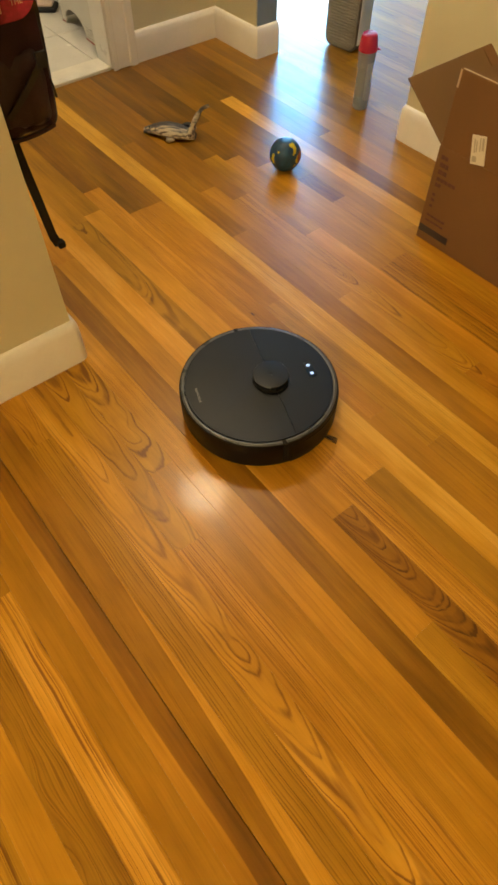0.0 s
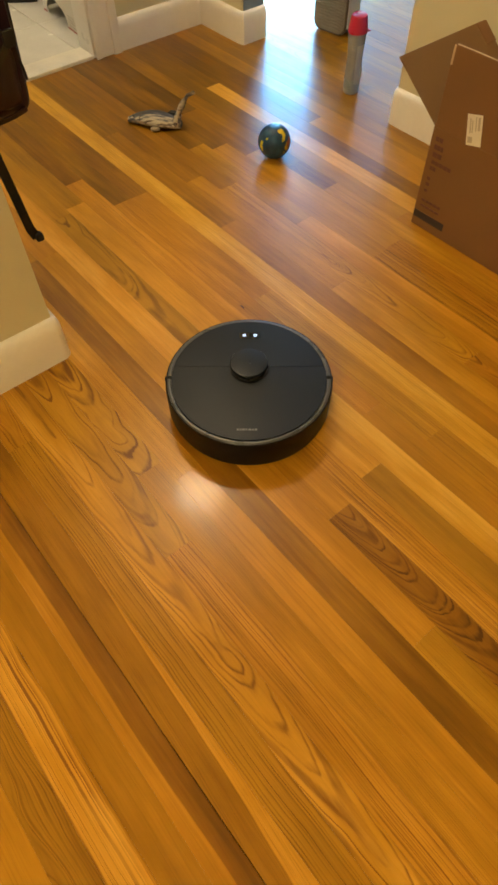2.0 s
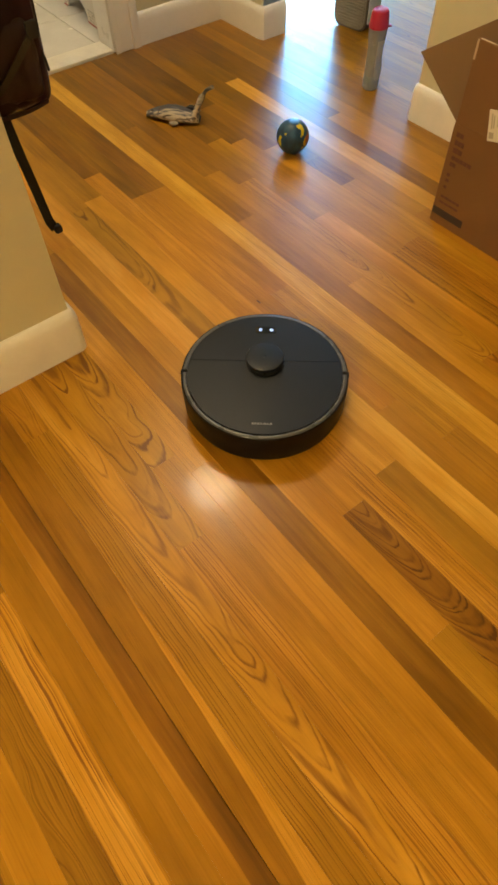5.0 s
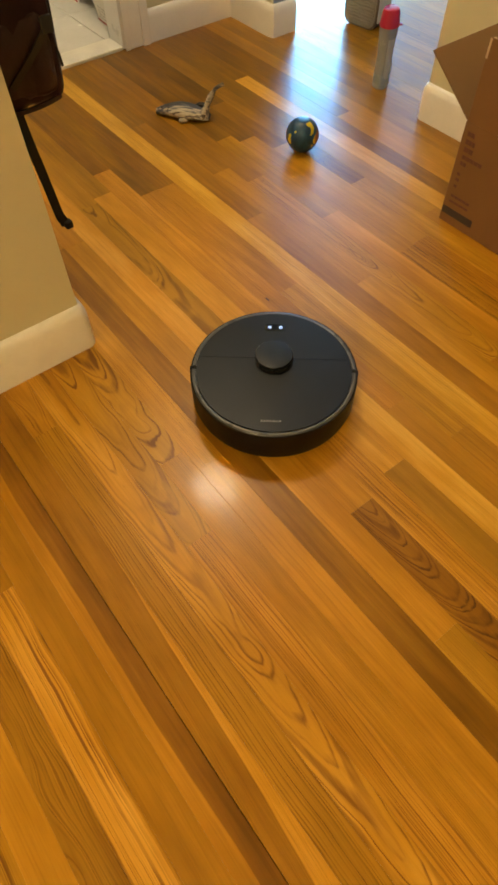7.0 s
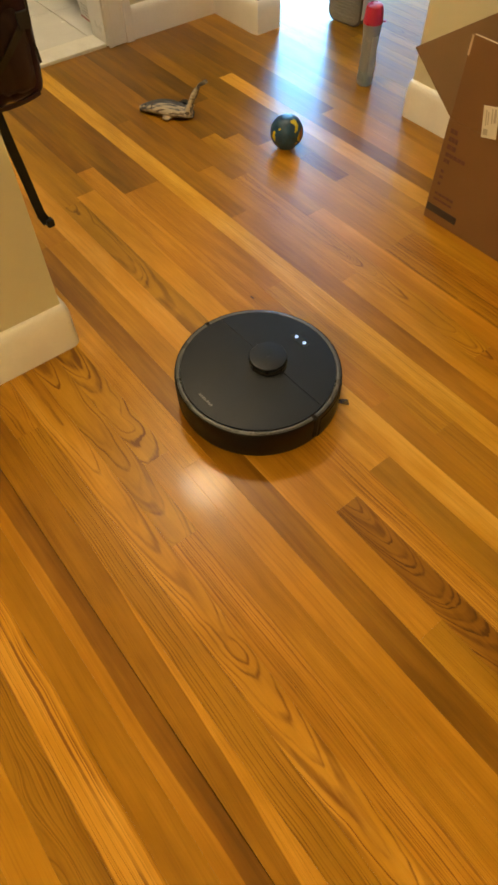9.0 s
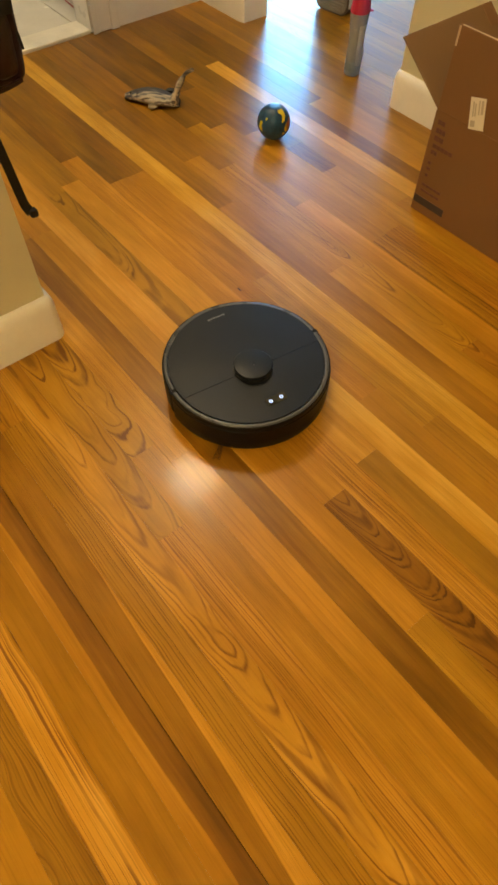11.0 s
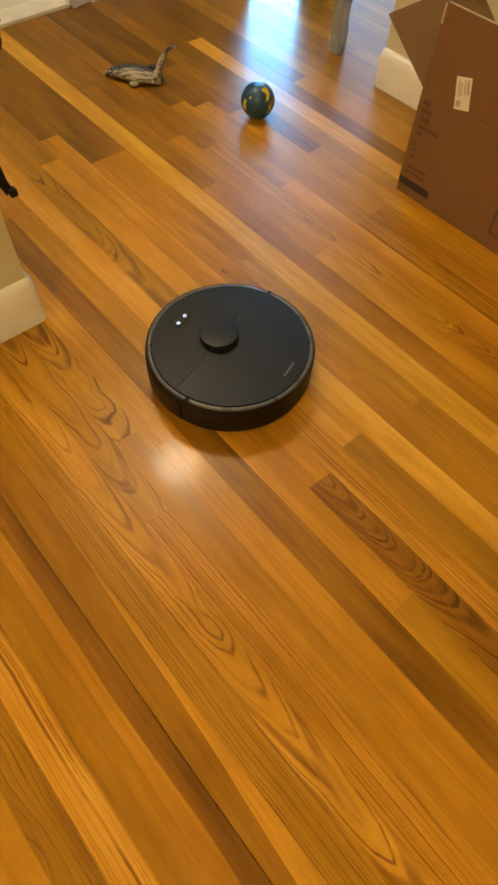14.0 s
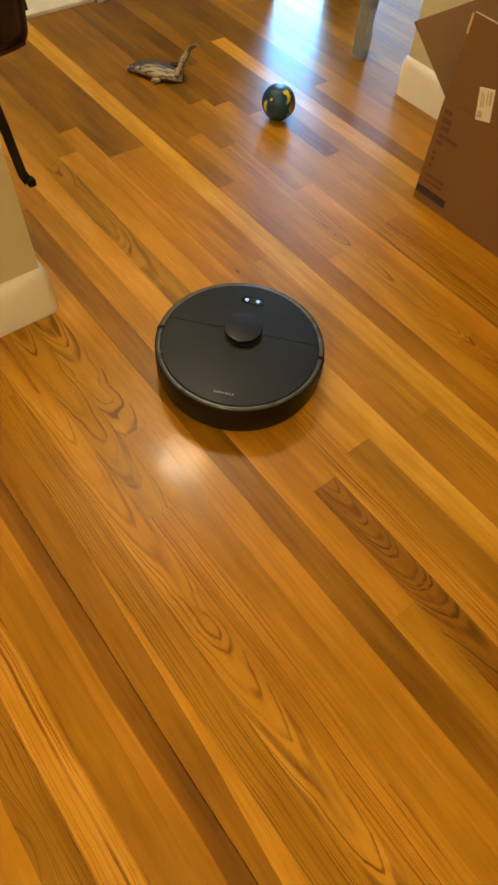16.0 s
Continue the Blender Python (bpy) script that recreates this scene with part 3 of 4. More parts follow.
def cardboard_box():
    W, L, H, F, T = 0.345, 0.62, 0.280, 0.190, 0.005
    ob = empty("cardboard_box", pose(1.344, 1.012, 0), "open brown cardboard box with raised flaps standing by a wall", "box")
    # local: x away from the hall, y towards the near end (negative)
    part("side_wall", box(0, -L, 0, T, 0, H, 0.0015), M_CARD, ob)
    part("side_wall", box(W - T, -L, 0, W, 0, H, 0.0015), M_CARD, ob)
    part("end_wall", box(T, -T, 0, W - T, 0, H - 0.001, 0.0012), M_CARD, ob)
    part("end_wall", box(T, -L, 0, W - T, -L + T, H - 0.001, 0.0012), M_CARD, ob)
    part("bottom", box(T, -L + T, 0.002, W - T, -T, 0.008), M_CARDIN, ob)
    # flaps hinge on the top edges; local flap plane: x along the hinge, y outwards
    def flap(w, m, label=""):
        bm = box(0.003, 0.0, -T / 2, w - 0.003, F, T / 2, 0.0012)
        f = part("flap", bm, M_CARDIN, ob, label, False, m)
        return f
    front = part("flap", box(0, -L + 0.003, 0, T, -0.003, F, 0.0014), M_CARD, ob, "upright flap with a paper label", False, pose(0, 0, H))
    part("cut_edge", box(-0.0006, -0.009, F - 0.045, T + 0.0006, -0.0025, F - 0.002, 0.001), M_CARDEDGE, front, "torn pale corner")
    part("cut_edge", box(0.0006, -L + 0.004, F - 0.0006, T - 0.0006, -0.010, F + 0.0006), M_CARDEDGE, front, "pale cut edge")
    bent = flap(W, pose(0, -0.0025, H) @ pose(0, 0, 0, 36.3, 0, 0), "flap bent outwards")
    part("flap_tab", box(0.303, 0.129, T / 2, 0.3425, 0.188, T / 2 + 0.002, 0.0008), M_CARD, bent, "darker folded tab")
    flap(W, pose(W, -L + 0.0025, H) @ pose(0, 0, 0, 0, 0, 180) @ pose(0, 0, 0, 30, 0, 0), "flap bent outwards")
    part("flap", box(0, -L + 0.003, 0, T, -0.003, F, 0.0014), M_CARDIN, ob, "upright flap against the wall", False, pose(W - T, 0, H) @ pose(0, 0, 0, 0, 2, 0))
    lab = part("paper_label", box(-0.0012, -0.021, 0, 0.0, 0.021, 0.071), M_LABEL, ob, "white paper label", False, pose(0, -0.124, H) @ pose(0, 0, 0, -14.0, 0, 0) @ pose(-0.0002, 0, 0))
    for i, (y0, y1, z0, z1) in enumerate(((-0.016, -0.010, 0.036, 0.066), (-0.006, -0.003, 0.034, 0.066), (0.004, 0.017, 0.006, 0.020), (0.010, 0.013, 0.028, 0.062), (0.004, 0.007, 0.03, 0.058))):
        part("print_bar", box(-0.0018, y0, z0, -0.0011, y1, z1), M_GREYBAR, lab, "grey printing")
    def bar(y, z, w, h, mat, n=1):
        x = y
        for i in range(n):
            ww = w / n
            part("print_bar", box(-0.0009, -x - ww * 0.88, z, 0.0002, -x, z + h, 0.0), mat, ob, "dark printing")
            x += ww
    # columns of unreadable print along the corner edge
    bar(0.015, 0.249, 0.024, 0.011, M_PRINT2, 2)
    bar(0.016, 0.228, 0.030, 0.012, M_PRINT2, 3)
    bar(0.017, 0.208, 0.030, 0.012, M_PRINT2, 2)
    bar(0.018, 0.189, 0.066, 0.010, M_PRINT2, 5)
    bar(0.018, 0.172, 0.020, 0.010, M_PRINT2, 2)
    bar(0.018, 0.143, 0.011, 0.008, M_PRINT2)
    bar(0.018, 0.127, 0.013, 0.008, M_PRINT2)
    bar(0.018, 0.108, 0.011, 0.008, M_PRINT2)
    bar(0.018, 0.080, 0.066, 0.007, M_PRINT2, 5)
    bar(0.018, 0.064, 0.066, 0.006, M_PRINT2, 4)
    part("print_band", box(-0.0009, -0.108, 0.026, 0.0002, -0.003, 0.047), M_PRINT, ob, "dark printed band")
    # printed rectangle outline low on the side
    for y0, y1, z0, z1 in ((-0.46, -0.312, 0.044, 0.0475), (-0.46, -0.312, 0.140, 0.1435), (-0.3155, -0.312, 0.044, 0.1435), (-0.46, -0.4565, 0.044, 0.1435)):
        part("print_outline", box(-0.0008, y0, z0, 0.0002, y1, z1), M_PRINT, ob, "thin dark printed line")


cardboard_box()


def rubber_ball():
    r = 0.0525
    bm = bmesh.new()
    bmesh.ops.create_uvsphere(bm, u_segments=48, v_segments=32, radius=r)
    for v in bm.verts:      # shallow seams, and a squashed foot
        a = math.atan2(v.co.y, v.co.x)
        s = 1 - 0.018 * max(0.0, 1 - abs(((a / (math.pi / 3)) % 1) - 0.5) * 14) * math.cos(math.asin(max(-1, min(1, v.co.z / r))))
        top = max(0.0, v.co.z / r - 0.90) * 10
        v.co *= s * (1 - 0.05 * top * top)
        low = max(0.0, -v.co.z / r - 0.2)
        v.co.x *= 1 - 0.10 * low
        v.co.y *= 1 - 0.10 * low
        v.co.z = max(v.co.z, -r + 0.0030)
    ob = part("rubber_ball", bm, M_GLOBE, None, "small teal rubber ball with yellow and red patches on the floor", True, pose(1.268, 1.537, r - 0.0030))
    tagged(ob, category="ball")


rubber_ball()


def bottle():
    ob = empty("laundry_bottle", pose(1.768, 1.684, 0, 0, 0, 35) @ Matrix.Diagonal((0.88, 0.88, 0.98, 1)), "grey plastic bottle with a pink-red cap standing on the floor", "bottle")
    prof = [(0, 0), (0.033, 0), (0.0365, 0.004), (0.037, 0.03), (0.0365, 0.07), (0.0345, 0.105), (0.0355, 0.135), (0.0400, 0.176), (0.0415, 0.192), (0.039, 0.202), (0, 0.202)]
    part("bottle_body", lathe(prof, 40, squash=0.86), M_BOTTLE, ob, "", True)
    part("label_wrap", lathe([(0.0374, 0.035), (0.0370, 0.07), (0.0351, 0.105), (0.0361, 0.135), (0.0402, 0.166)], 18, -160, -20, 0.87), M_WRAP, ob, "pale printed label", True)
    part("foot_band", lathe([(0.0335, 0.003), (0.0370, 0.006), (0.0376, 0.030), (0.0373, 0.050)], 40, squash=0.863), M_FOOT, ob, "blue-grey foot band", True)
    for a, z0, z1 in ((-74, 0.055, 0.085), (-58, 0.04, 0.06)):
        part("print_bar", box(0.0360, -0.006, z0, 0.0384, 0.006, z1), M_GREYBAR, ob, "dark printing", False, pose(0, 0, 0, 0, 0, a) @ pose(-0.003, 0, 0))
    cap = part("cap", lathe([(0, 0.200), (0.0435, 0.200), (0.0440, 0.207), (0.0425, 0.211), (0.0385, 0.238), (0.0335, 0.250), (0.028, 0.253), (0, 0.253)], 40, squash=0.88), M_RED, ob, "glossy pink-red cap", True)
    for i in range(14):
        part("grip_rib", box(-0.0012, -0.0012, 0.212, 0.0012, 0.0012, 0.236), M_RED, cap, "", False, pose(0, 0, 0, 0, 0, 360 * i / 14) @ pose(0.0405 * (1 - 0.06 * abs(math.sin(2 * math.pi * i / 14))) - 0.0008, 0, 0, 0, -6, 0))
    part("cap_lip", box(0.030, -0.010, 0.201, 0.049, 0.010, 0.206, 0.002, 2), M_RED, cap, "", False, pose(0, 0, 0, 0, 0, -75))


bottle()


def fish_toy():
    """Lies on its side, tail bent up. Local x runs from nose to tail."""
    a, b = Vector((1.024, 2.028, 0)), Vector((1.148, 1.884, 0))
    turn = math.degrees(math.atan2(b.y - a.y, b.x - a.x))
    ob = empty("plush_fish_toy", pose(a.x, a.y, 0, 0, 0, turn), "grey and cream plush fish toy lying on oak boards, tail up", "fish toy")
    L = (b - a).length

    def loft(rings, closed=True):
        bm = bmesh.new()
        rr = [[bm.verts.new(p) for p in ring] for ring in rings]
        k = len(rr[0])
        for p, q in zip(rr, rr[1:]):
            for j in range(k):
                bm.faces.new((p[j], p[(j + 1) % k], q[(j + 1) % k], q[j]))
        bm.faces.new(rr[0])
        bm.faces.new(rr[-1][::-1])
        return bm

    def ring(c, d, wide, thick, n=18):
        side = Vector((0, 1, 0))
        up = d.normalized().cross(side).normalized() * -1
        return [c + side * wide * math.cos(2 * math.pi * i / n) + up * thick * math.sin(2 * math.pi * i / n) for i in range(n)]

    rs = []
    for i in range(15):
        t = i / 14
        wide = 0.044 * math.sin(math.pi * min(1, 0.05 + t * 0.83)) ** 0.85
        thick = 0.0190 * math.sin(math.pi * min(1, 0.12 + t * 0.76)) ** 0.7
        rs.append(ring(Vector((t * L, 0.006 * math.sin(t * 5), thick * 0.96 + 0.0005)), Vector((1, 0, 0)), wide, thick))
    part("fish_body", loft(rs), M_FISH, ob, "", True)
    rs = []
    for i in range(10):         # the tail stalk climbs and bends over
        t = i / 9
        c = Vector((L - 0.016 + 0.014 * t + 0.024 * t ** 2, -0.012 + 0.008 * t, 0.010 + 0.086 * t))
        d = Vector((0.3 + 0.5 * t, 0, 1))
        rs.append(ring(c, d, 0.015 * (1 - t) ** 1.2 + 0.0080 + 0.003 * math.sin(t * 11), 0.0140 * (1 - t) + 0.0070 * t + 0.002 * math.sin(t * 10)))
    part("tail", loft(rs), M_FISH, ob, "raised grey tail", True)
    tip = [Vector((L + 0.014, -0.003, 0.086)), Vector((L + 0.030, -0.004, 0.106)), Vector((L + 0.056, -0.010, 0.122))]
    part("tail_fin", sweep(tip, [(-0.006, -0.002), (0.006, -0.002), (0.005, 0.002), (-0.005, 0.002)]), M_FISH, ob, "pale tail fin", True)
    bm = bmesh.new()
    bmesh.ops.create_uvsphere(bm, u_segments=20, v_segments=12, radius=1.0)
    for v in bm.verts:
        v.co = Vector((v.co.x * 0.017, v.co.y * 0.013, v.co.z * 0.0075 * (1 - 0.25 * v.co.x)))
    part("side_fin", bm, M_CREAM, ob, "rounded cream fin", True, pose(L * 0.57, -0.044, 0.0085, 0, 0, 20))
    part("back_fin", prism([(0, 0), (0.012, 0.013), (0.034, 0.012), (0.038, 0.0)], 0.010), M_DEEP, ob, "dark back fin", False, pose(L * 0.70, 0.030, 0.020, 20, 0, 0))
    part("gill_seam", sweep([Vector((L * 0.26, y, 0.0335 - 9 * y * y)) for y in (-0.030, -0.018, 0.0, 0.018, 0.030)], [(-0.0012, -0.001), (0.0012, -0.001), (0.0012, 0.001), (-0.0012, 0.001)]), M_EDGE, ob, "dark stitched gill line")
    bm = bmesh.new()
    bmesh.ops.create_uvsphere(bm, u_segments=12, v_segments=8, radius=0.0035)
    part("fish_eye", bm, M_DEEP, ob, "black bead eye", True, pose(L * 0.12, -0.006, 0.0260))
    part("collar", sweep([Vector((L - 0.006, y, 0.020 + 0.014 * math.cos(y * 60))) for y in (-0.020, -0.010, 0.0, 0.010, 0.020)], [(-0.005, -0.003), (0.005, -0.003), (0.005, 0.003), (-0.005, 0.003)]), M_CREAM, ob, "pale cloth band", True)


fish_toy()


def backpack():
    ob = empty("backpack", pose(HX0 + 0.004, 1.30, 0.500), "dark maroon backpack hanging on the wall with a printed pink patch", "backpack")
    # local: x away from the wall, y along it
    D, W, H = 0.140, 0.30, 0.42
    bm = box(0, 0, 0, D, W, H, 0.020, 3)
    bmesh.ops.subdivide_edges(bm, edges=[e for e in bm.edges if e.calc_length() > 0.05], cuts=9, use_grid_fill=True)
    for v in bm.verts:
        z = v.co.z / H
        v.co.z -= 0.002 * (1 - v.co.x / D) * (1 - z)
        v.co.x *= 0.98 + 0.09 * math.sin(math.pi * min(1, z * 1.1))
        # slack cloth: long upright folds and small creases
        w = noise.noise(Vector((v.co.x * 34, v.co.y * 20, v.co.z * 9))) * 0.009 + noise.noise(v.co * 38) * 0.0045
        v.co += Vector((w * 0.7, w, w * 0.3))
        v.co.x = max(v.co.x, 0.001)
    part("bag_body", bm, M_BAG, ob, "", True)
    bm = box(0.016, -0.004, 0.014, D - 0.012, 0.05, 0.150, 0.016, 3)
    bmesh.ops.subdivide_edges(bm, edges=[e for e in bm.edges if e.calc_length() > 0.05], cuts=7, use_grid_fill=True)
    for v in bm.verts:
        v.co.y += noise.noise(Vector((v.co.x * 45, 3.0, v.co.z * 26))) * 0.009 - 0.006 * math.sin(math.pi * max(0.0, min(1.0, v.co.z / 0.15)))
    part("mesh_pocket", bm, M_BAGMESH, ob, "black mesh side pocket", True)
    band = [(-0.006, -0.0014), (0.006, -0.0014), (0.006, 0.0014), (-0.006, 0.0014)]
    part("compression_strap", sweep([Vector((0.030 + 0.085 * t, -0.014 - 0.004 * math.sin(3 * t), 0.050 + 0.072 * t)) for t in [i / 6 for i in range(7)]], band), M_WEB, ob, "dull olive webbing strap", True)
    part("front_band", sweep([Vector((D - 0.004 + 0.006 * math.sin(3 * t), 0.004, 0.120 + 0.28 * t)) for t in [i / 8 for i in range(9)]], band), M_STRAP, ob, "black edge band", True)
    piping = [Vector((0.010 + (D - 0.030) * t, -0.003 - 0.004 * math.sin(math.pi * t), 0.004 + 0.006 * t ** 4)) for t in [i / 8 for i in range(9)]]
    part("piping", sweep(piping, [(-0.0035, -0.0035), (0.0035, -0.0035), (0.0035, 0.0035), (-0.0035, 0.0035)]), M_BAGMESH, ob, "glossy black bottom binding", True)
    part("buckle", box(D - 0.030, -0.020, 0.118, D - 0.008, -0.012, 0.146, 0.003, 2), M_DEEP, ob, "black plastic strap buckle", True)
    bm = prism(rounded(0.125, 0.090, 0.042), 0.006)
    patch = part("printed_patch", bm, M_PINK, ob, "pink-red printed patch", False, pose(0.078, -0.006, 0.243, 90, 0, 0))
    cu = bpy.data.curves.new("lettering", "FONT")
    cu.body, cu.size, cu.extrude, cu.align_x = "THE", 0.0125, 0.0006, "CENTER"
    txt = new("lettering", cu)
    me = bpy.data.meshes.new_from_object(txt.evaluated_get(bpy.context.evaluated_depsgraph_get()))
    bpy.data.objects.remove(txt)
    me.materials.append(M_LETTER)
    t = new("lettering", me)
    t.parent, t.matrix_basis = patch, pose(0.026, -0.022, 0.0066)
    for x0, x1, y0, y1 in ((-0.040, -0.031, -0.030, 0.012), (-0.026, -0.018, -0.030, 0.012), (-0.013, -0.004, -0.030, 0.012), (-0.040, -0.022, 0.019, 0.032)):
        part("print_bar", box(x0, y0, 0.0058, x1, y1, 0.0068), M_LETTER, patch, "pale printed bar")
    # the loose strap: from the bag's foot down, with a folded tip
    p = [Vector((0.030, 0.008, 0.03)), Vector((0.030, 0.0, 0.0)), Vector((0.033, 0.0, -0.040)), Vector((0.037, 0.0, -0.085)), Vector((0.042, 0.0, -0.135)), Vector((0.046, 0.0, -0.182)), Vector((0.050, 0.0, -0.225)), Vector((0.057, 0.0, -0.246))]
    part("loose_strap", sweep(p, [(-0.0105, -0.0012), (0.0105, -0.0012), (0.0105, 0.0012), (-0.0105, 0.0012)]), M_STRAP, ob, "black webbing strap hanging loose")
    part("strap_tip", box(0.054, -0.009, -0.258, 0.072, 0.009, -0.240, 0.004, 2), M_STRAP, ob, "folded strap end")
    p = [Vector((D - 0.018, 0.016, 0.108)), Vector((D - 0.008, 0.006, 0.098)), Vector((D - 0.003, 0.0, 0.078)), Vector((D - 0.001, 0.0, 0.055))]
    part("zip_pull", sweep(p, [(-0.002, -0.0012), (0.002, -0.0012), (0.002, 0.0012), (-0.002, 0.0012)]), M_STRAP, ob, "black cord zip pull")
    p = [Vector((0.02, 0.10, H - 0.03)), Vector((0.012, 0.10, H + 0.06)), Vector((0.012, 0.15, H + 0.10)), Vector((0.012, 0.20, H + 0.06)), Vector((0.02, 0.20, H - 0.03))]
    part("hang_loop", sweep(p, [(-0.009, -0.003), (0.009, -0.003), (0.009, 0.003), (-0.009, 0.003)]), M_STRAP, ob)
    hook = empty("wall_hook", pose(HX0, 1.45, 1.013), "small metal wall hook holding a backpack", "hook")
    part("hook_plate", box(0, -0.015, -0.03, 0.004, 0.015, 0.03, 0.001), M_RIM, hook)
    part("hook_arm", sweep([Vector((0.004, 0, -0.01)), Vector((0.03, 0, -0.012)), Vector((0.034, 0, 0.012))], [(-0.004, -0.004), (0.004, -0.004), (0.004, 0.004), (-0.004, 0.004)]), M_RIM, hook)


backpack()


def scratcher():
    """Upright board: ribbed beige face, dark edging, rounded foot, white side."""
    ob = empty("scratching_board", pose(2.042, 2.181, 0, 0, 0, -83), "beige ribbed scratching board with dark edging and a pale side", "scratching board")
    # local: x along the width, y the thickness (away from the hall), z up
    W, H, T, r = 0.165, 0.46, 0.09, 0.035
    prof = [(x + W / 2, y + H / 2) for x, y in rounded(W, H, r)]
    def slab(inset, y0, y1):
        o = [(W / 2 + (x - W / 2) * (1 - inset / W * 2), H / 2 + (z - H / 2) * (1 - inset / H * 2)) for x, z in prof]
        bm = prism(o, y1 - y0)
        bmesh.ops.rotate(bm, verts=bm.verts, matrix=Matrix.Rotation(radians(90), 3, "X"))
        bmesh.ops.translate(bm, verts=bm.verts, vec=(0, y1, 0))
        return bm
    part("core", slab(0.0, 0.006, T - 0.012), M_EDGE, ob, "dark edging")
    part("back_board", slab(0.002, T - 0.012, T), M_SIDE, ob, "pale back board")
    part("side_strip", box(W - 0.001, 0.012, 0.03, W + 0.003, T - 0.002, H - 0.03, 0.001), M_SIDE, ob, "white side strip")
    part("face", slab(0.006, 0.003, 0.008), M_SCRATCH, ob, "beige woven face")
    for i in range(40):
        z = 0.016 + i * 0.0108
        cut = 0.012 if 0.035 < z < H - 0.035 else 0.026
        part("rib", box(cut, -0.0005, z, W - cut, 0.0042, z + 0.0072, 0.0015), M_SCRATCH, ob)


scratcher()


def hamper():
    """White plastic bin on an arched foot."""
    ob = empty("plastic_hamper", pose(1.250, 2.765, 0.0, 0, 0, -4), "white perforated plastic hamper with arched foot on white tiles", "hamper")
    L, D, H = 0.33, 0.22, 0.52
    out = [(0, 0), (0.085, 0)]
    out += [(0.190 - 0.105 * math.cos(radians(a)), 0.072 * math.sin(radians(a)) ** 0.8) for a in range(0, 181, 12)][1:-1]
    out += [(0.295, 0), (L, 0), (L, H), (0, H)]
    def wall(y0, y1):
        bm = prism(out, y1 - y0)
        bmesh.ops.rotate(bm, verts=bm.verts, matrix=Matrix.Rotation(radians(90), 3, "X"))
        bmesh.ops.rotate(bm, verts=bm.verts, matrix=Matrix.Rotation(radians(90), 3, "Z"))
        bmesh.ops.translate(bm, verts=bm.verts, vec=(y0, 0, 0))
        return bm
    part("front_wall", wall(0.0, 0.006), M_WHITEPL, ob)
    part("back_wall", wall(D - 0.006, D), M_WHITEPL, ob)
    part("side_wall", box(0.006, 0, 0.012, D - 0.006, 0.006, H), M_WHITEPL, ob)
    part("side_wall", box(0.006, L - 0.006, 0.012, D - 0.006, L, H), M_WHITEPL, ob)
    part("bin_floor", box(0.006, 0.006, 0.075, D - 0.006, L - 0.006, 0.085), M_HOLE, ob)
    part("rim", box(-0.010, -0.010, H - 0.012, D + 0.010, L + 0.010, H + 0.012, 0.008, 2), M_WHITEPL, ob)
    for y0, y1 in ((0.004, 0.082), (0.298, L - 0.004)):
        part("foot_trim", box(-0.0022, y0, 0.0, 0.0, y1, 0.005), M_REDTRIM, ob, "dull red trim line")
    for i in range(6):
        for j in range(4):
            y, z = 0.008 + 0.011 * i + 0.004 * (j % 2), 0.016 + 0.0115 * j
            part("vent_hole", lathe([(0, 0), (0.0022, 0), (0.0022, 0.0005), (0, 0.0005)], 8), M_HOLE, ob, "", False, pose(-0.0002, y, z, 0, -90, 0))


hamper()


def slipper():
    ob = empty("slipper", pose(1.215, 3.285, 0, 0, 0, 142), "black felt slipper with pale lining on white tiles", "slipper")
    bm = box(-0.12, -0.045, 0, 0.12, 0.045, 0.022, 0.010, 2)
    part("sole", bm, M_SLIP, ob, "", True)
    bm = bmesh.new()
    bmesh.ops.create_uvsphere(bm, u_segments=24, v_segments=12, radius=1, matrix=Matrix.Translation((0.05, 0, 0.022)) @ Matrix.Diagonal((0.072, 0.046, 0.050, 1)))
    bmesh.ops.bisect_plane(bm, geom=bm.verts[:] + bm.edges[:] + bm.faces[:], plane_co=(0, 0, 0.020), plane_no=(0, 0, -1), clear_outer=True)
    part("upper", bm, M_SLIP, ob, "", True)
    part("lining", box(-0.105, -0.036, 0.020, 0.0, 0.036, 0.034, 0.008, 2), M_FLEECE, ob, "pale fleece lining", True)


slipper()


# ---- floors: tiles, then boards ----
def tiles():
    base = structure("floor_tiled", box(-0.6, BACK + 0.10, -0.05, HX1, 4.3, -0.006), M_GROUT, "white square floor tiles with pale grout", "floor")
    S, G = 0.330, 0.004
    me = None
    for i in range(-5, 2):
        for j in range(5):
            x, y = 1.176 + S * i, BACK + 0.107 + S * j
            if x + S > HX1 + 0.2:
                continue
            if me is None:
                ob = part("tile", box(G / 2, G / 2, -0.012, S - G / 2, S - G / 2, 0.0, 0.0015), M_TILE, base)
                me = ob.data
            else:
                ob = new("tile", me)
                ob.parent = base
            ob.matrix_basis = pose(x, y, 0)


tiles()

PITCH, BEV, GAP = 0.060, 0.00022, 0.00006
X_NEAR, Y0, Y1 = (-9, 40), -0.40, BACK
structure("floor", box(HX1 + 0.10, 0.35, -0.06, FAR, 6.2, -0.011, bm=box(-2.6, -3.0, -0.06, HX1 + 0.10, 6.2, -0.011)), M_GAP, "varnished honey oak strip floor", "floor")
FLOOR = bpy.data.objects["floor"]


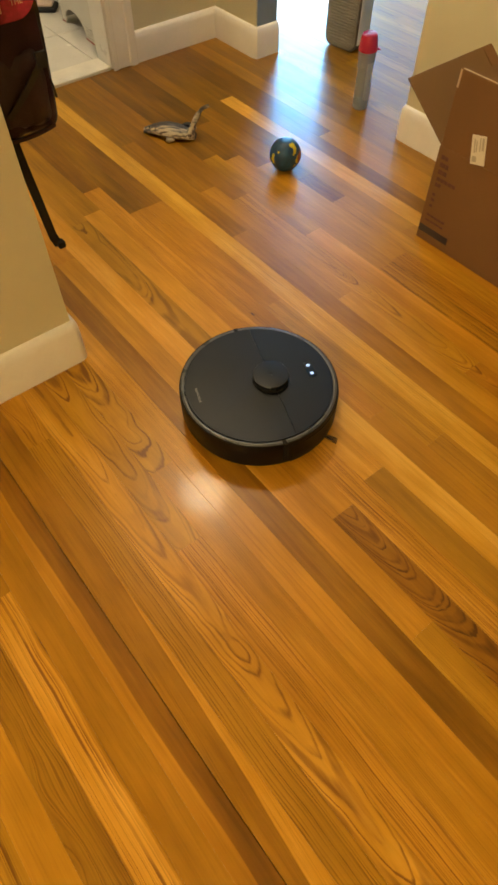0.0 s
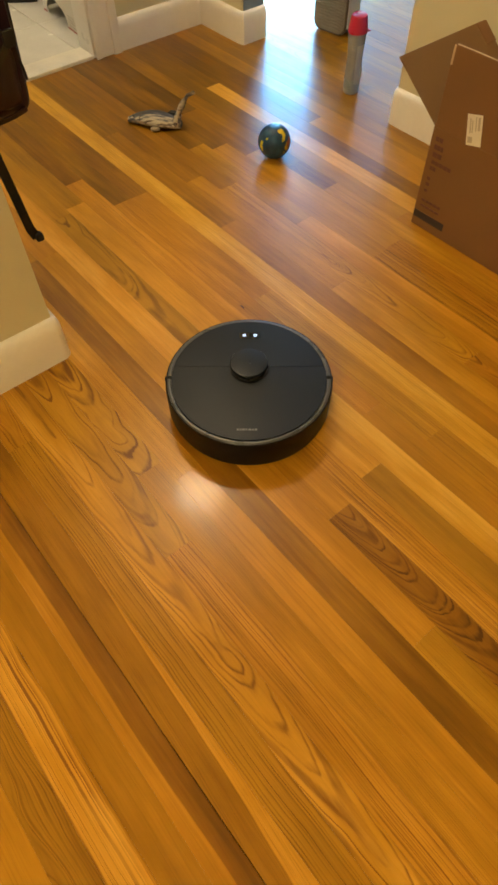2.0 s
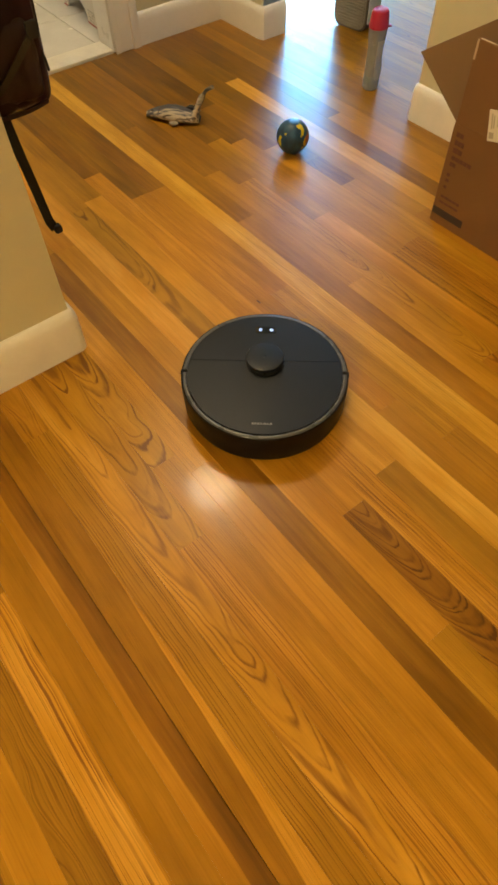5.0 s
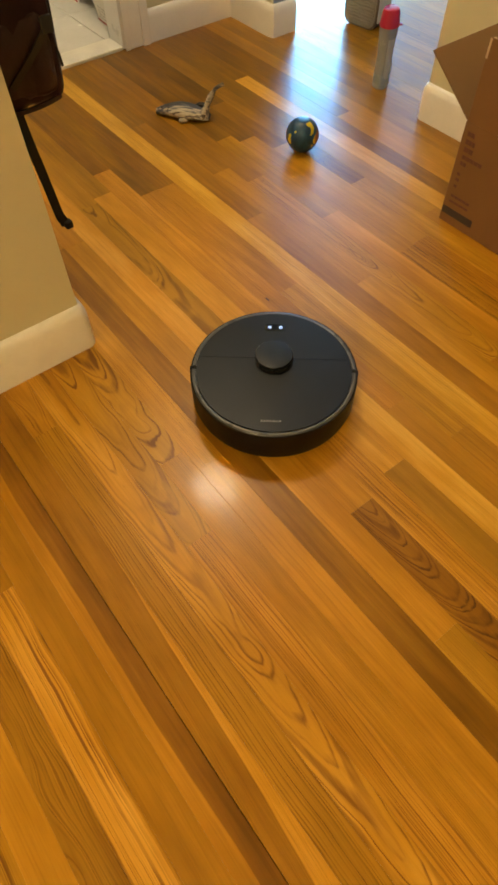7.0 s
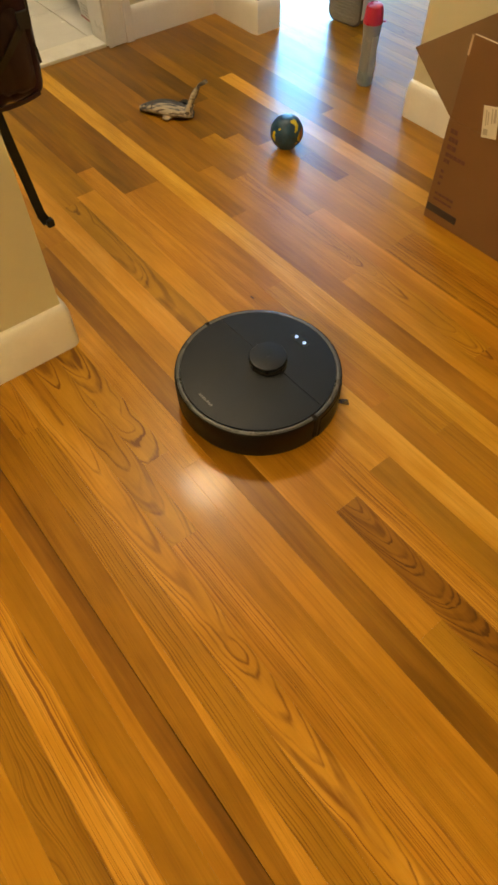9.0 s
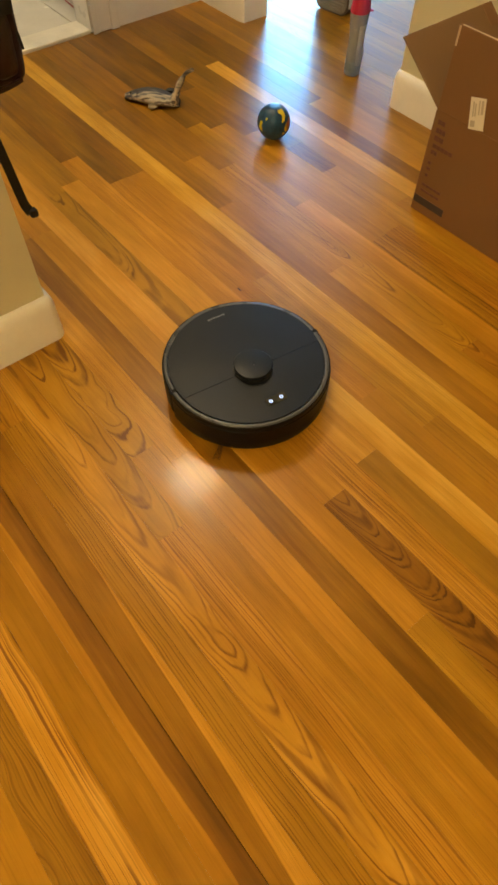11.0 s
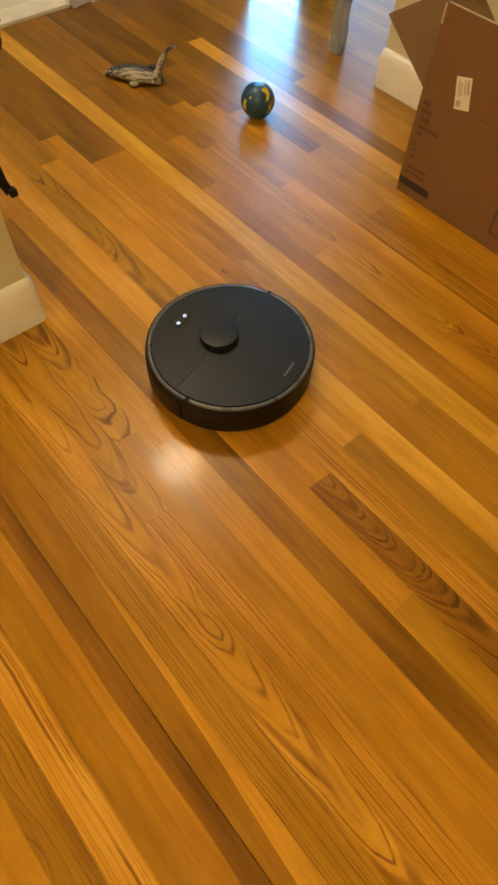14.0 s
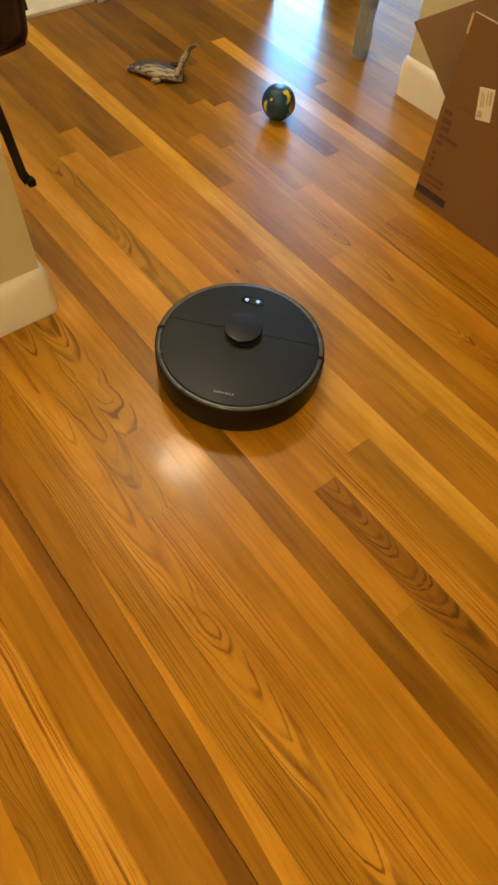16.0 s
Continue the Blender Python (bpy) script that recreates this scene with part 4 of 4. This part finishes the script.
def board_mesh(w, length):
    vs, fs = [], []
    for z, e in ((-0.011, 0.0), (-BEV, 0.0), (0.0, BEV)):
        vs += [(e + GAP, e + GAP, z), (w - e - GAP, e + GAP, z), (w - e - GAP, length - e - GAP, z), (e + GAP, length - e - GAP, z)]
    for k in (0, 4):
        for i in range(4):
            fs.append((k + i, k + (i + 1) % 4, k + 4 + (i + 1) % 4, k + 4 + i))
    fs.append((8, 9, 10, 11))
    return vs, fs


# the cuts of a board: (pith across, pith depth, slope), (wander, ring spacing, late wood)
CUTS = {
    "p": ((0.16, 0.06, 0.010), (0.006, 0.0060, 0.20)),      # plain
    "s": ((0.15, 0.05, 0.014), (0.010, 0.0036, 0.56)),      # straight lines
    "l": ((-0.10, 0.05, -0.012), (0.020, 0.0052, 1.10)),    # bold lines, bowed
    "c": ((0.035, 0.066, -0.050), (0.016, 0.0046, 1.10)),   # cathedral, tips towards -y
    "d": ((0.027, 0.030, 0.045), (0.022, 0.0042, 0.62)),    # cathedral, tips towards +y
    "b": ((0.036, 0.080, -0.110), (0.014, 0.0033, 1.15)),   # tight nested arches
    "o": ((0.026, 0.072, -0.080), (0.030, 0.0064, 1.15)),   # bold open arches
    "f": ((0.020, 0.085, -0.040), (0.034, 0.0060, 0.85)),   # dark flames
    "r": ((-0.020, 0.060, 0.016), (0.040, 0.0031, 0.80)),    # dense rings
    "n": ((0.030, 0.050, -0.060), (0.030, 0.0034, 1.00)),   # small nested arches
    "w": ((0.090, 0.050, 0.004), (0.015, 0.0040, 1.10)),    # wavy sapwood
    "h": ((0.160, 0.060, 0.000), (0.006, 0.0060, 0.18)),    # half dark, half pale
    "t": ((-0.090, 0.105, -0.080), (0.008, 0.0030, 0.40)),  # pale stripe that runs out
}
# board ends (y), then shade (0 dark to 1 light) and cut of each board from the near end, by column
# shade also holds lighting: boards past y 1.4 darkened, middle ones lightened
COLUMNS = {
    -6: ([], ["0.62l"]), -5: ([0.66], ["0.74p", "0.54c"]), -4: ([0.72], ["0.46r", "0.54s"]), -3: ([0.735], ["0.56w", "0.58c"]), -2: ([], ["0.54p"]), -1: ([], ["0.31h"]), 0: ([], ["0.52t"]),
    1: ([1.02], ["0.62l", "0.76n"]), 2: ([], ["0.82c"]), 3: ([0.6], ["0.75l", "0.68o"]), 4: ([0.79], ["0.68s", "0.68o"]), 5: ([0.732], ["0.74p", "0.74s"]), 6: ([1.565], ["0.37p", "0.55p"]),
    7: ([0.182, 0.95, 1.56], ["0.60s", "0.76p", "0.68p", "0.63p"]), 8: ([0.459, 1.0], ["0.36b", "0.70p", "0.88p"]), 9: ([0.85, 1.695], ["0.78l", "0.54f", "0.57p"]),
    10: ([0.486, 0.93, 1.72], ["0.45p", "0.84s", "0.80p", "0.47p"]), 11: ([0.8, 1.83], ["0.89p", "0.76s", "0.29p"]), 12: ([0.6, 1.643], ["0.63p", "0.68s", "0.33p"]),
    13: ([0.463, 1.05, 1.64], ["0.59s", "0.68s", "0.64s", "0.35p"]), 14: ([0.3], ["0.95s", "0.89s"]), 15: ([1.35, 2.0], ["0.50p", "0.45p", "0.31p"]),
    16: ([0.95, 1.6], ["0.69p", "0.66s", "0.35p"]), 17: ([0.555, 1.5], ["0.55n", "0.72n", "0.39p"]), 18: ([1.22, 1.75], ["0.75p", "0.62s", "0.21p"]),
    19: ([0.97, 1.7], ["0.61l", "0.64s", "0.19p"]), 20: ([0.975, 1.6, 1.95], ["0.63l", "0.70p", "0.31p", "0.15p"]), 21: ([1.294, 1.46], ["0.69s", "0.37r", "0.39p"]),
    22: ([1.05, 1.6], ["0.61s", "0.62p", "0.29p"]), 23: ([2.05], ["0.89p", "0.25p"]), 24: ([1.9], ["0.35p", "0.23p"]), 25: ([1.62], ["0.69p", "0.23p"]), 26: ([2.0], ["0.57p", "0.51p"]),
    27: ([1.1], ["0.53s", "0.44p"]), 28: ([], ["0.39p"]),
}
SAP = {"w": 0.0622, "h": 0.148, "t": 0.1557}    # radius past which the wood is pale
DRIFT = {2: -0.10, 4: -0.06, 7: -0.10, 11: 0.12, 18: 0.22}
rng = random.Random(11)


def oak_mesh(name, verts, faces, marks):
    """marks: for each vertex its board_at, cut, rings and tone."""
    me = bpy.data.meshes.new(name)
    me.from_pydata(verts, [], faces)
    me.materials.append(M_OAK)
    for i, key in enumerate(("board_at", "cut", "rings", "tone")):
        me.attributes.new(key, "FLOAT_VECTOR", "POINT").data.foreach_set("vector", [c for mark in marks for c in mark[i]])
    return me


far_v, far_f, far_k = [], [], []
for k in range(-44, 67):
    x0 = k * PITCH
    near = X_NEAR[0] <= k <= X_NEAR[1]
    lo, hi = (-3.0 if x0 < HX1 + 0.06 else 0.4), (Y1 - 0.002 if x0 < HX1 - 0.02 else 6.2)
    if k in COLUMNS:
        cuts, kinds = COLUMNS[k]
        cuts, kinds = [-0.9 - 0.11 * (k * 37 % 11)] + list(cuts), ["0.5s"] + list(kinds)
    else:
        cuts, y = [], lo + rng.uniform(0.2, 1.2)
        while y < hi:
            cuts.append(y)
            y += rng.uniform(0.5, 1.6)
        kinds = ["%.2f%s" % (rng.uniform(0.34, 0.70), rng.choice("ppssldc")) for _ in range(len(cuts) + 1)]
    edges = [lo] + cuts + [hi]
    for a, b, kind in zip(edges, edges[1:], kinds):
        vs, fs = board_mesh(PITCH - (0.0012 if k == -1 else 0.0), b - a)   # an open joint beside column 0
        seed = rng.uniform(0, 50)
        cut, rings = CUTS[kind[-1]]
        flip = kind[-1] in "psl" and rng.random() < 0.5
        sap = SAP.get(kind[-1], 9.0)
        cut = (PITCH - cut[0] if flip else cut[0] + (rng.uniform(-0.004, 0.004) if sap > 1 else 0.0), cut[1], cut[2])
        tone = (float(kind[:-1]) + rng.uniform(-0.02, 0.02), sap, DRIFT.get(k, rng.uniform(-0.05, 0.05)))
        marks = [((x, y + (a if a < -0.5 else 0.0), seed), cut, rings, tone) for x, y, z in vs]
        if near and b > Y0:
            ob = new("floor_board", oak_mesh("floor_board", vs, fs, marks))
            ob.parent, ob.location = FLOOR, (x0, a, 0)
        else:
            n = len(far_v)
            far_v += [(x + x0, y + a, z) for x, y, z in vs]
            far_f += [tuple(i + n for i in f) for f in fs]
            far_k += marks
outer = new("outer_boards", oak_mesh("outer_boards", far_v, far_f, far_k))
outer.parent = FLOOR
tagged(outer, kind="stuff")

for x, y, a, b in ((0.738, 1.050, 0.0085, 0.0022),):
    part("wood_knot", prism([(x + b * math.cos(t * 0.524), y + a * math.sin(t * 0.524)) for t in range(12)], 0.00025), M_KNOT, FLOOR, "small dark knot")


# ---- what moves ----
TURNS = [
    (0.0, -20.6), (0.2, -11.8), (0.5, 2.0), (0.9, 20.8), (1.3, 39.5), (1.5, 47.3), (1.7, 49.4), (2.0, 50.0), (4.2, 49.8), (6.3, 50.0), (7.9, 49.8), (8.05, 48.8),
    (8.2, 43.7), (8.6, 22.9), (9.0, 2.0), (9.2, -8.2), (9.9, -43.6), (10.6, -79.0), (11.3, -114.0), (11.8, -138.6), (12.4, -169.3), (13.0, -199.3), (13.6, -229.2), (14.2, -259.6),
    (14.8, -289.4), (15.05, -302.0), (15.2, -307.3), (15.4, -310.0), (15.6, -312.0), (15.8, -316.4), (16.0, -319.8),
]


def motions():
    rows = []
    for t, a in TURNS:
        s = max(0.0, min(1.0, (t - 9.2) / 2.0)) - max(0.0, min(1.0, (t - 13.2) / 2.0))
        rows.append((t, pose(0.5475 + 0.003 * s, 0.7915 + 0.0035 * max(0.0, min(1.0, (t - 12.0) / 4.0)), 0, 0, 0, a)))
    walk(ROBOT, rows)


motions()
